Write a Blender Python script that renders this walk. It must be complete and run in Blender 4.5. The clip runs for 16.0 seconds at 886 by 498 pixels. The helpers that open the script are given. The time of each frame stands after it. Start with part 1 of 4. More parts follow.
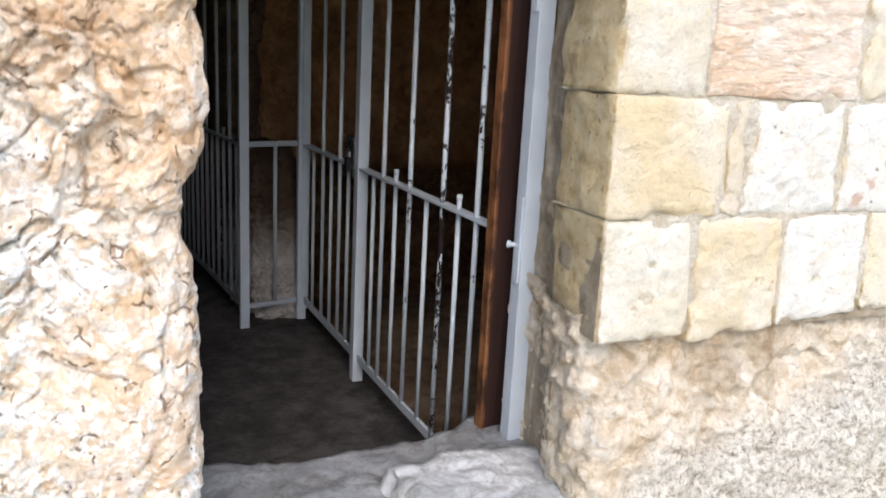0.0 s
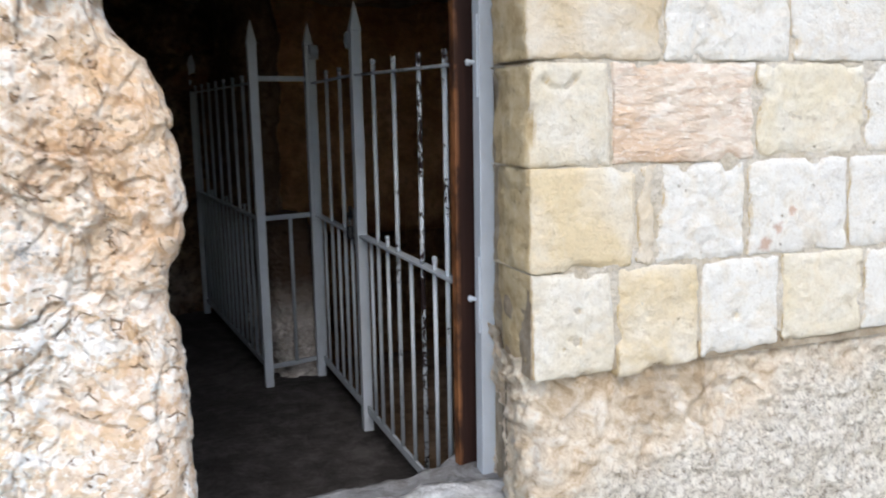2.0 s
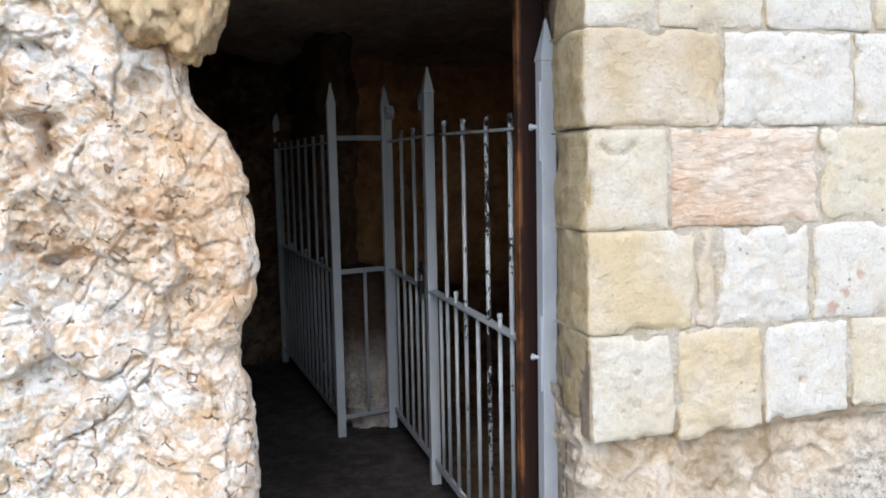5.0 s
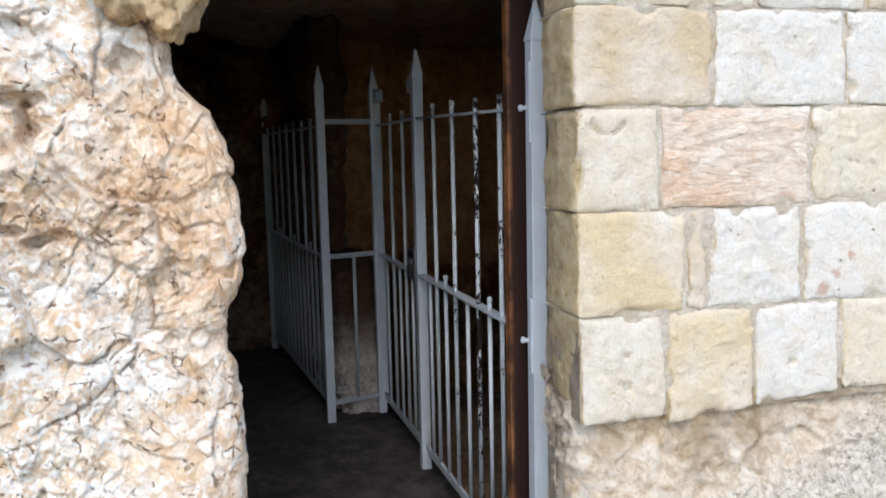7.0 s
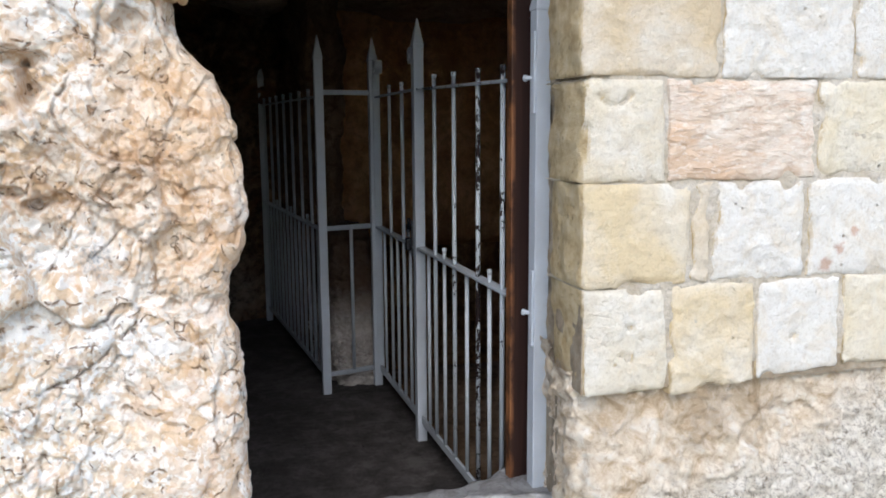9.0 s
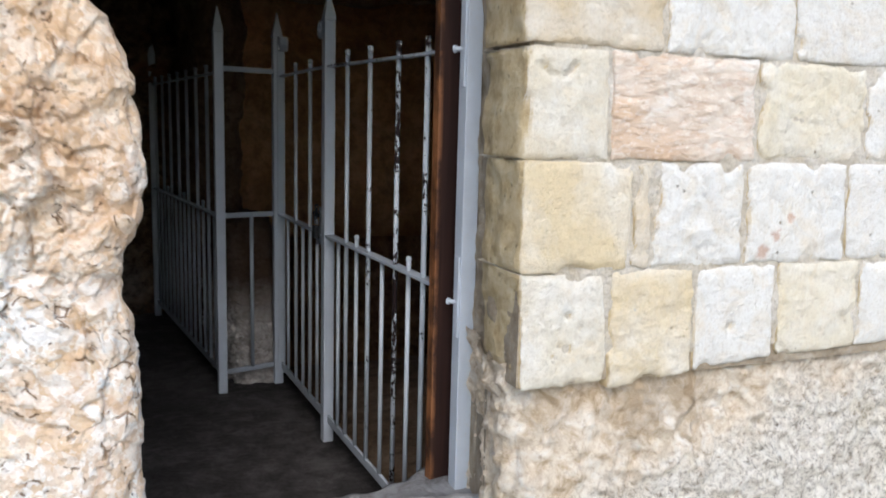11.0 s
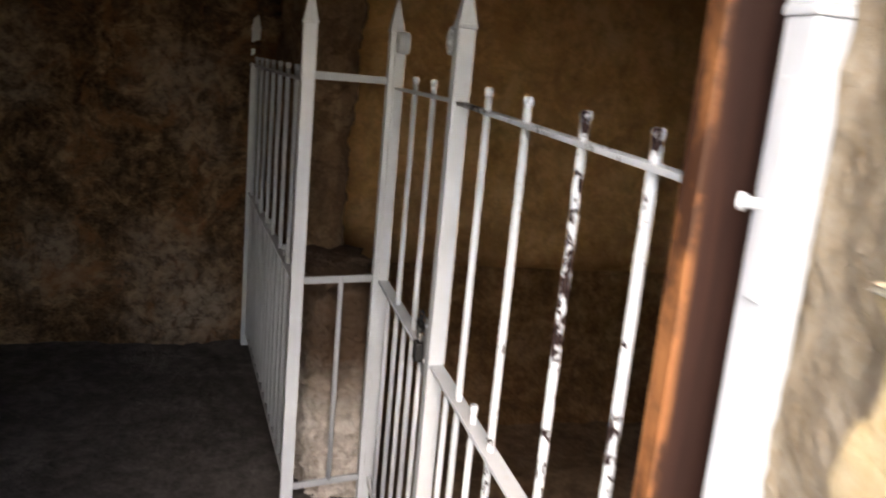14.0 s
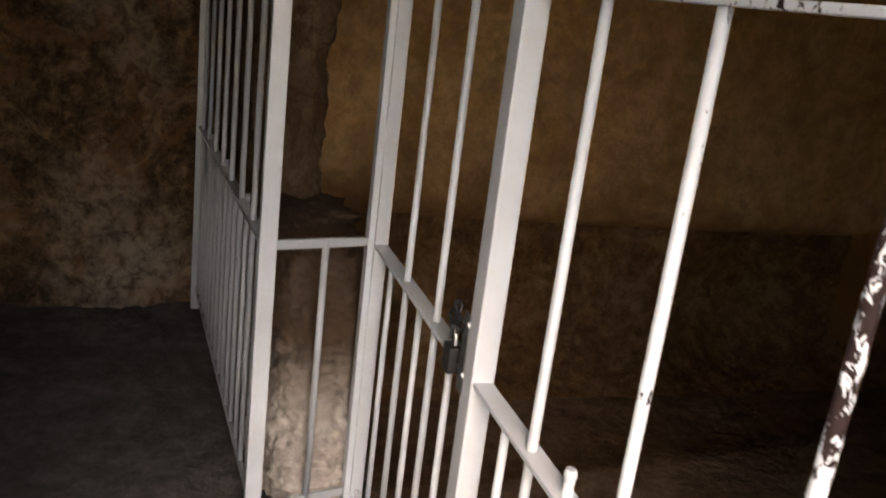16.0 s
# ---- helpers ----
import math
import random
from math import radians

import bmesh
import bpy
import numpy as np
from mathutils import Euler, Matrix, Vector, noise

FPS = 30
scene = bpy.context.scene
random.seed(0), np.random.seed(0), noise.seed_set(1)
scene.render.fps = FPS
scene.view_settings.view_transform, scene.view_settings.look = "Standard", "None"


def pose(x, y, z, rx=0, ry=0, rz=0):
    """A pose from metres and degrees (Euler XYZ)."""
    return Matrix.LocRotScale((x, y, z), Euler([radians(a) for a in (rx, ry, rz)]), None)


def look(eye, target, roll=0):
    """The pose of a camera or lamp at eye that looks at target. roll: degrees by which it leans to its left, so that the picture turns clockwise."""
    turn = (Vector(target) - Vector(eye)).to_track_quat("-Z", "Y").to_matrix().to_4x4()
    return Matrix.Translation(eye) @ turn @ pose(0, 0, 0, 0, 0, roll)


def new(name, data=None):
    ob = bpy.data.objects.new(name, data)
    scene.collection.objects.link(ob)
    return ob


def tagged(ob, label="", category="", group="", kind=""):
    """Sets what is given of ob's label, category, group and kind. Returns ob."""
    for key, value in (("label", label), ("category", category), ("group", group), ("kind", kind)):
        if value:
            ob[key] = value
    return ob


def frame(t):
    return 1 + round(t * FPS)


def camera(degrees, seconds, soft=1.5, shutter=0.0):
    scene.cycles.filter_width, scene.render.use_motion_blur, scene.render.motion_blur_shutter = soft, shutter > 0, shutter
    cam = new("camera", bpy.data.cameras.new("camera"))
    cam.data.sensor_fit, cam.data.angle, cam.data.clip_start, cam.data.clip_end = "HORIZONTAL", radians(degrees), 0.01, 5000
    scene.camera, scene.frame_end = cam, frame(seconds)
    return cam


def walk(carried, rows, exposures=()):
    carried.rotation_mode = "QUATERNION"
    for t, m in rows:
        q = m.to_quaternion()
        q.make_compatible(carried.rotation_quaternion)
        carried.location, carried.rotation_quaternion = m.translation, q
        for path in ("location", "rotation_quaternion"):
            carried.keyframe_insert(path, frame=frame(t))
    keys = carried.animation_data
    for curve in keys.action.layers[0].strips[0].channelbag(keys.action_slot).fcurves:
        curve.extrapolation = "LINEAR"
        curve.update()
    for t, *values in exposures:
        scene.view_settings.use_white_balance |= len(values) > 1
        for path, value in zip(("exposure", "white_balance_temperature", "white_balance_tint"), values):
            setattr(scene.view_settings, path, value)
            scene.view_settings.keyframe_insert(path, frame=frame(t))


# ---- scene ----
cam = camera(57.3, 16.0, soft=1.7, shutter=0.5)
PATH = [
    (0, (0.302, 0.2, 1.356), (1.13, 1.961, 0.894), 3.0),
    (0.5, (0.307, 0.147, 1.389), (1.149, 1.912, 0.968), 0.4),
    (1, (0.304, 0.082, 1.418), (1.141, 1.86, 1.046), -1.2),
    (1.5, (0.363, -0.035, 1.429), (1.184, 1.754, 1.071), -1.8),
    (2, (0.402, -0.165, 1.439), (1.124, 1.67, 1.104), -1.0),
    (2.5, (0.38, -0.228, 1.458), (0.986, 1.658, 1.185), -1.1),
    (3, (0.38, -0.251, 1.465), (0.918, 1.658, 1.208), -0.3),
    (3.5, (0.398, -0.25, 1.473), (0.94, 1.66, 1.232), -0.7),
    (4, (0.407, -0.246, 1.476), (0.938, 1.67, 1.259), -0.8),
    (6.5, (0.451, -0.226, 1.469), (1.018, 1.68, 1.257), -1.8),
    (7, (0.436, -0.219, 1.461), (1.001, 1.684, 1.217), -1.3),
    (7.5, (0.425, -0.214, 1.451), (1.0, 1.681, 1.172), -0.6),
    (8, (0.424, -0.209, 1.446), (0.997, 1.684, 1.147), -0.5),
    (10.5, (0.395, -0.151, 1.407), (1.068, 1.71, 1.118), 0.4),
    (11, (0.395, -0.008, 1.369), (1.221, 1.789, 1.07), 1.5),
    (11.5, (0.522, 0.109, 1.354), (1.372, 1.883, 0.993), 1.3),
    (12, (0.641, 0.22, 1.316), (1.436, 2.022, 0.969), 1.4),
    (12.5, (0.716, 0.47, 1.302), (1.496, 2.279, 0.955), 1.3),
    (13, (0.683, 0.8, 1.5), (1.363, 2.628, 1.061), 4.8),
    (13.5, (0.746, 1.032, 1.587), (1.464, 2.83, 1.087), 5.7),
    (14, (0.832, 1.274, 1.683), (1.332, 3.161, 1.246), 5.3),
    (14.5, (0.833, 1.513, 1.609), (1.26, 3.422, 1.192), 7.3),
    (15, (0.804, 1.75, 1.54), (1.308, 3.616, 1.024), 7.1),
    (15.5, (0.819, 1.901, 1.529), (1.461, 3.698, 0.932), 8.8),
    (16, (0.837, 2.0, 1.546), (1.452, 3.818, 0.983), 7.1),
]
EXPOSURES = [(0.0, 1.33, 6450, 12), (0.5, 1.12, 6350, 11), (1.5, 1.05, 6250, 11), (3.5, 1.05, 6200, 11), (11.0, 1.05, 6200, 11), (12.5, 0.97, 5950, 11), (13.2, 1.4, 5950, 11), (13.7, 2.4, 6700, 14),
             (14.1, 3.5, 8100, 18), (14.5, 4.15, 8400, 19), (15.0, 4.05, 8000, 18), (15.5, 3.45, 8100, 19), (16.0, 3.2, 8200, 19)]
walk(cam, [(t, look(eye, target, roll)) for t, eye, target, roll in PATH], EXPOSURES)

# ---- light and exposure ----
sky_world = bpy.data.worlds.new("sky")
scene.world = sky_world
sky_world.use_nodes = True
wn = sky_world.node_tree.nodes
sky = wn.new("ShaderNodeTexSky")
sky.sky_type = "NISHITA"
sky.sun_disc = False
sky.sun_elevation = radians(44)
sky.sun_rotation = radians(195)
sky.air_density, sky.dust_density, sky.ozone_density = 1.0, 1.3, 1.0
wn["Background"].inputs["Strength"].default_value = 0.15
sky_world.node_tree.links.new(sky.outputs["Color"], wn["Background"].inputs["Color"])

sun_data = bpy.data.lights.new("sun", "SUN")
sun_data.energy, sun_data.angle, sun_data.color = 0.95, radians(46), (1.0, 0.985, 0.955)
sun = new("sun", sun_data)
sun.matrix_world = look((-1.7, -8.0, 10.0), (1.0, 2.0, 0.0))


# ---- materials ----
def graph(name):
    m = bpy.data.materials.new(name)
    m.use_nodes = True
    nt = m.node_tree
    return m, nt, nt.nodes["Principled BSDF"]


def node(nt, kind, **values):
    n = nt.nodes.new(kind)
    for key, value in values.items():
        n.inputs[key].default_value = value
    return n


def place(nt, scale=(1, 1, 1), shuffle=False):
    """Object coordinates, stretched; shuffle moves the pattern from piece to piece."""
    co = nt.nodes.new("ShaderNodeTexCoord")
    mp = nt.nodes.new("ShaderNodeMapping")
    mp.inputs["Scale"].default_value = scale
    nt.links.new(co.outputs["Object"], mp.inputs["Vector"])
    if shuffle:
        info = nt.nodes.new("ShaderNodeObjectInfo")
        mul = nt.nodes.new("ShaderNodeMath")
        mul.operation = "MULTIPLY"
        mul.inputs[1].default_value = 37.0
        nt.links.new(info.outputs["Random"], mul.inputs[0])
        nt.links.new(mul.outputs[0], mp.inputs["Location"])
    return mp.outputs["Vector"]


def noise_at(nt, vec, scale, detail=6, rough=0.6, distort=0.0):
    n = node(nt, "ShaderNodeTexNoise", Scale=scale, Detail=detail, Roughness=rough, Distortion=distort)
    nt.links.new(vec, n.inputs["Vector"])
    return n.outputs["Fac"]


def ramp(nt, fac, stops):
    r = nt.nodes.new("ShaderNodeValToRGB")
    e = r.color_ramp.elements
    while len(e) < len(stops):
        e.new(0.5)
    for el, (pos, col) in zip(e, stops):
        el.position = pos
        el.color = (*col, 1) if len(col) == 3 else col
    nt.links.new(fac, r.inputs["Fac"])
    return r.outputs["Color"]


def grey(v):
    return (v, v, v)


def blend(nt, fac, a, b, mode="MIX"):
    m = nt.nodes.new("ShaderNodeMix")
    m.data_type, m.blend_type = "RGBA", mode
    for sock, value in ((m.inputs["Factor"], fac), (m.inputs["A"], a), (m.inputs["B"], b)):
        if isinstance(value, (int, float)):
            sock.default_value = value
        elif isinstance(value, tuple):
            sock.default_value = (*value, 1)
        else:
            nt.links.new(value, sock)
    return m.outputs["Result"]


def relief(nt, bsdf, heights):
    """Bumps of (height socket, strength, distance), one on another."""
    last = None
    for h, strength, dist in heights:
        b = node(nt, "ShaderNodeBump", Strength=strength, Distance=dist)
        nt.links.new(h, b.inputs["Height"])
        if last:
            nt.links.new(last, b.inputs["Normal"])
        last = b.outputs["Normal"]
    nt.links.new(last, bsdf.inputs["Normal"])


def cells(nt, vec, scale, feature="F1", warp=None):
    v = node(nt, "ShaderNodeTexVoronoi", Scale=scale)
    v.feature = feature
    if warp is not None:
        add = nt.nodes.new("ShaderNodeVectorMath")
        add.operation = "MULTIPLY_ADD"
        add.inputs[1].default_value = (0.16, 0.16, 0.16)
        nt.links.new(warp, add.inputs[0])
        nt.links.new(vec, add.inputs[2])
        vec = add.outputs[0]
    nt.links.new(vec, v.inputs["Vector"])
    return v.outputs["Distance"]


def rough_limestone(name, pale, mid, rust, patchy=0.5, speck=0.35, crackle=0.3, stainy=0.65):
    """Weathered natural limestone: pale crystalline patches, tan ground, rusty stains, small dark pits."""
    m, nt, b = graph(name)
    v = place(nt)
    big = noise_at(nt, v, 2.3, 4, 0.62, 0.6)
    med = noise_at(nt, v, 9.0, 7, 0.7, 1.0)
    fine = noise_at(nt, v, 70.0, 6, 0.7)
    col = ramp(nt, med, [(0.34, tuple(c * 0.7 for c in rust)), (0.42, rust), (0.49, mid), (0.56, pale), (0.75, tuple(min(1, c * 1.12) for c in pale))])
    chunk = node(nt, "ShaderNodeTexVoronoi", Scale=13.0)
    bend = node(nt, "ShaderNodeTexNoise", Scale=9.0, Detail=5.0)
    nt.links.new(v, bend.inputs["Vector"])
    off = nt.nodes.new("ShaderNodeVectorMath")
    off.operation = "MULTIPLY_ADD"
    off.inputs[1].default_value = (0.10, 0.10, 0.10)
    nt.links.new(bend.outputs["Color"], off.inputs[0])
    nt.links.new(v, off.inputs[2])
    nt.links.new(off.outputs[0], chunk.inputs["Vector"])
    bits = nt.nodes.new("ShaderNodeSeparateColor")
    nt.links.new(chunk.outputs["Color"], bits.inputs[0])
    col = blend(nt, ramp(nt, bits.outputs[0], [(0.5, grey(0)), (0.75, grey(0.65))]), col, tuple(min(1, c * 1.08) for c in pale))
    col = blend(nt, ramp(nt, bits.outputs[1], [(0.66, grey(0)), (0.9, grey(0.55))]), col, tuple((c + d) / 2 for c, d in zip(rust, mid)))
    stain = ramp(nt, big, [(patchy - 0.1, grey(0)), (patchy + 0.12, grey(1))])
    col = blend(nt, stain, col, blend(nt, stainy, col, rust))
    col = blend(nt, 0.35, col, ramp(nt, fine, [(0.3, tuple(c * 0.6 for c in mid)), (0.6, pale)]), "MIX")
    pits = ramp(nt, cells(nt, v, 38.0), [(0.06, grey(1)), (0.2, grey(0))])
    pitmask = ramp(nt, noise_at(nt, v, 6.0, 3), [(0.5, grey(0)), (0.62, grey(speck))])
    both = blend(nt, 1.0, pits, pitmask, "MULTIPLY")
    col = blend(nt, both, col, tuple(c * 0.3 for c in rust))
    warp = node(nt, "ShaderNodeTexNoise", Scale=5.0, Detail=4.0)
    nt.links.new(v, warp.inputs["Vector"])
    crack = cells(nt, v, 8.0, "DISTANCE_TO_EDGE", warp.outputs["Color"])
    where = ramp(nt, noise_at(nt, v, 4.0, 3), [(0.44, grey(0)), (0.56, grey(1))])
    line = blend(nt, 1.0, ramp(nt, crack, [(0.008, grey(1)), (0.05, grey(0))]), where, "MULTIPLY")
    col = blend(nt, blend(nt, 1.0, line, grey(crackle), "MULTIPLY"), col, tuple(c * 0.4 for c in rust))
    nt.links.new(col, b.inputs["Base Color"])
    b.inputs["Roughness"].default_value = 0.9
    b.inputs["Specular IOR Level"].default_value = 0.2
    hollow = ramp(nt, line, [(0.0, grey(1)), (1.0, grey(0))])
    relief(nt, b, [(hollow, 0.8 * crackle, 0.02), (med, 0.7, 0.04), (noise_at(nt, v, 32.0, 8, 0.75, 0.8), 0.8, 0.016), (fine, 0.6, 0.005)])
    return m


def near_spots(nt, vec, spots, reach, wobble=0.25, scale=7.0):
    """1 at the given places, falling to 0 past a ragged border about reach metres away."""
    rag = noise_at(nt, vec, scale, 6, 0.65)
    total = None
    for spot, r in spots:
        far = nt.nodes.new("ShaderNodeVectorMath")
        far.operation = "DISTANCE"
        nt.links.new(vec, far.inputs[0])
        far.inputs[1].default_value = spot
        wob = nt.nodes.new("ShaderNodeMath")
        wob.operation = "MULTIPLY_ADD"
        wob.inputs[1].default_value = wobble
        nt.links.new(rag, wob.inputs[0])
        nt.links.new(far.outputs["Value"], wob.inputs[2])
        one = ramp(nt, wob.outputs[0], [(max(0.0, r + wobble * 0.5 - reach), grey(1)), (r + wobble * 0.5 + reach, grey(0))])
        total = one if total is None else blend(nt, 1.0, total, one, "LIGHTEN")
    return total


def cliff_limestone(name):
    """Broken limestone: chalk-white slabs and cream matrix, rusty conglomerate near the doorway, lichened spots, one
    painted shade spot, fine pits.
    """
    m, nt, b = graph(name)
    v = place(nt)
    bend = node(nt, "ShaderNodeTexNoise", Scale=9.0, Detail=6.0)
    nt.links.new(v, bend.inputs["Vector"])
    off = nt.nodes.new("ShaderNodeVectorMath")
    off.operation = "MULTIPLY_ADD"
    off.inputs[1].default_value = (0.09, 0.09, 0.09)
    nt.links.new(bend.outputs["Color"], off.inputs[0])
    nt.links.new(v, off.inputs[2])
    w = off.outputs[0]
    big = noise_at(nt, v, 4.5, 7, 0.66, 0.3)
    med = noise_at(nt, v, 17.0, 8, 0.70, 0.15)
    grit = noise_at(nt, v, 55.0, 7, 0.74, 0.1)
    fine = noise_at(nt, v, 170.0, 4, 0.7)
    col = ramp(nt, med, [(0.32, (0.62, 0.43, 0.25)), (0.41, (0.82, 0.66, 0.47)), (0.51, (0.88, 0.77, 0.61)), (0.64, (0.91, 0.85, 0.75))])
    zone = near_spots(nt, v, [((0.40, 1.58, 1.42), 0.23), ((0.42, 1.60, 1.17), 0.14), ((0.13, 1.58, 1.33), 0.05), ((0.28, 1.58, 1.56), 0.06), ((0.46, 1.60, 0.72), 0.07), ((0.09, 1.58, 1.53), 0.05), ((0.30, 1.58, 0.82), 0.05)], 0.10)
    zone = blend(nt, 1.0, zone, ramp(nt, big, [(0.54, grey(0)), (0.64, grey(0.8))]), "LIGHTEN")
    keep = ramp(nt, zone, [(0.0, grey(1)), (1.0, grey(0.35))])
    # slabs, pebbles and chips set in the matrix, each of its own tone; fewer white ones in the rusty parts
    for size, share, one, two in ((8.0, 0.66, 0.6, 0.45), (19.0, 0.58, 0.75, 0.55), (44.0, 0.60, 0.75, 0.6), (95.0, 0.66, 0.6, 0.5)):
        chunk = node(nt, "ShaderNodeTexVoronoi", Scale=size)
        nt.links.new(w, chunk.inputs["Vector"])
        bits = nt.nodes.new("ShaderNodeSeparateColor")
        nt.links.new(chunk.outputs["Color"], bits.inputs[0])
        pick_white = blend(nt, 1.0, ramp(nt, bits.outputs[0], [(share, grey(0)), (share + 0.03, grey(one))]), keep, "MULTIPLY")
        col = blend(nt, pick_white, col, (0.915, 0.89, 0.835))
        col = blend(nt, ramp(nt, bits.outputs[1], [(0.76, grey(0)), (0.79, grey(two))]), col, (0.70, 0.51, 0.32))
    col = blend(nt, blend(nt, 1.0, zone, grey(0.62), "MULTIPLY"), col, blend(nt, 1.0, col, (0.93, 0.755, 0.60), "MULTIPLY"))
    col = blend(nt, ramp(nt, grit, [(0.34, grey(0.6)), (0.43, grey(0))]), col, (0.50, 0.33, 0.19))
    col = blend(nt, ramp(nt, fine, [(0.35, grey(0.28)), (0.47, grey(0))]), col, (0.55, 0.43, 0.30))
    # rusty veins that wander between the slabs
    vein = cells(nt, w, 9.0, "DISTANCE_TO_EDGE")
    where = ramp(nt, noise_at(nt, v, 6.0, 4), [(0.48, grey(0)), (0.60, grey(0.6))])
    line = blend(nt, 1.0, ramp(nt, vein, [(0.01, grey(1)), (0.09, grey(0))]), where, "MULTIPLY")
    col = blend(nt, line, col, (0.60, 0.36, 0.19))
    # short gaps beside the chips, their crevice shade painted as dark dashes
    seam = ramp(nt, cells(nt, w, 21.0, "DISTANCE_TO_EDGE"), [(0.015, grey(1)), (0.07, grey(0))])
    seam = blend(nt, 1.0, seam, ramp(nt, noise_at(nt, v, 26.0, 3), [(0.56, grey(0)), (0.63, grey(0.9))]), "MULTIPLY")
    col = blend(nt, seam, col, (0.27, 0.16, 0.085))
    pits = ramp(nt, cells(nt, w, 46.0), [(0.07, grey(1)), (0.18, grey(0))])
    pit = blend(nt, 1.0, pits, ramp(nt, noise_at(nt, v, 9.0, 3), [(0.49, grey(0)), (0.58, grey(0.85))]), "MULTIPLY")
    col = blend(nt, pit, col, (0.20, 0.12, 0.07))
    # two lichened spots; the third is the grey shade under the boulder, painted
    lichen_shade = blend(nt, 1.0, near_spots(nt, v, [((0.208, 1.60, 1.172), 0.035), ((0.0, 1.60, 1.134), 0.03), ((0.30, 1.6, 1.69), 0.02)], 0.02, 0.06, 25.0),
                   ramp(nt, grit, [(0.40, grey(0.95)), (0.56, grey(0.15))]), "MULTIPLY")
    col = blend(nt, lichen_shade, col, (0.33, 0.34, 0.34))
    nt.links.new(col, b.inputs["Base Color"])
    b.inputs["Roughness"].default_value = 0.9
    b.inputs["Specular IOR Level"].default_value = 0.2
    relief(nt, b, [(ramp(nt, blend(nt, 1.0, pit, seam, "LIGHTEN"), [(0.0, grey(1)), (1.0, grey(0))]), 0.7, 0.014), (bits.outputs[0], 0.3, 0.008), (med, 0.4, 0.020), (grit, 0.85, 0.011), (fine, 0.6, 0.003)])
    return m


def dressed_stone():
    """Cut limestone blocks; each block's own tint comes from its object colour."""
    m, nt, b = graph("dressed_limestone")
    v = place(nt, shuffle=True)
    info = nt.nodes.new("ShaderNodeObjectInfo")
    big = noise_at(nt, v, 5.0, 5, 0.6, 0.4)
    med = noise_at(nt, v, 22.0, 7, 0.68)
    fine = noise_at(nt, v, 120.0, 5, 0.7)
    col = blend(nt, ramp(nt, big, [(0.38, grey(0)), (0.68, grey(0.8))]), info.outputs["Color"], (0.735, 0.70, 0.62))
    warm = ramp(nt, noise_at(nt, v, 8.0, 7, 0.75, 1.4), [(0.48, grey(0)), (0.72, grey(0.45))])
    col = blend(nt, warm, col, (0.66, 0.51, 0.30))
    grime = ramp(nt, noise_at(nt, v, 13.0, 8, 0.8, 0.6), [(0.61, grey(0)), (0.70, grey(0.5))])
    col = blend(nt, grime, col, (0.42, 0.36, 0.27))
    col = blend(nt, ramp(nt, med, [(0.34, grey(0.5)), (0.48, grey(0))]), col, blend(nt, 0.5, col, (0.42, 0.36, 0.27)))
    col = blend(nt, ramp(nt, fine, [(0.37, grey(0.45)), (0.5, grey(0))]), col, blend(nt, 0.5, col, (0.38, 0.30, 0.20)))
    here = place(nt)
    for spot, r in (((2.07, 1.51, 1.16), 0.012), ((2.028, 1.51, 1.115), 0.017), ((1.988, 1.51, 1.075), 0.02)):
        far = nt.nodes.new("ShaderNodeVectorMath")
        far.operation = "DISTANCE"
        nt.links.new(here, far.inputs[0])
        far.inputs[1].default_value = spot
        wob = nt.nodes.new("ShaderNodeMath")
        wob.operation = "MULTIPLY_ADD"
        wob.inputs[1].default_value = 0.05
        nt.links.new(noise_at(nt, here, 45.0, 4, 0.7), wob.inputs[0])
        nt.links.new(far.outputs["Value"], wob.inputs[2])
        col = blend(nt, ramp(nt, wob.outputs[0], [(r + 0.018, grey(0.6)), (r + 0.028, grey(0))]), col, (0.46, 0.23, 0.13))
    # returns into the doorway: yellower, coarsely pitted stone with side shade painted in
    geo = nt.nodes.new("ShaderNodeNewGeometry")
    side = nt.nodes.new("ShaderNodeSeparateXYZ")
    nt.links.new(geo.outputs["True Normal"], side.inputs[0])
    shaded_return = nt.nodes.new("ShaderNodeMapRange")
    shaded_return.inputs["From Min"].default_value, shaded_return.inputs["From Max"].default_value = -0.5, -0.85
    nt.links.new(side.outputs["X"], shaded_return.inputs["Value"])
    col = blend(nt, blend(nt, 1.0, shaded_return.outputs[0], grey(0.92), "MULTIPLY"), col,
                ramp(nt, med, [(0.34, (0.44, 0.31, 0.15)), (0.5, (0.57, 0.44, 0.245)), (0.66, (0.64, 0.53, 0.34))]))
    pits = ramp(nt, cells(nt, v, 34.0, warp=None), [(0.08, grey(1)), (0.2, grey(0))])
    mask = ramp(nt, noise_at(nt, v, 9.0, 2), [(0.60, grey(0)), (0.68, grey(0.7))])
    mask = blend(nt, 1.0, mask, blend(nt, 1.0, shaded_return.outputs[0], grey(0.45), "MULTIPLY"), "LIGHTEN")
    pit = blend(nt, 1.0, pits, mask, "MULTIPLY")
    col = blend(nt, pit, col, (0.25, 0.18, 0.10))
    nt.links.new(col, b.inputs["Base Color"])
    b.inputs["Roughness"].default_value = 0.88
    b.inputs["Specular IOR Level"].default_value = 0.2
    relief(nt, b, [(ramp(nt, pit, [(0.0, grey(1)), (1.0, grey(0))]), 0.8, 0.008), (med, 0.5, 0.010), (noise_at(nt, v, 60.0, 6, 0.75), 0.8, 0.006), (fine, 0.6, 0.003)])
    return m


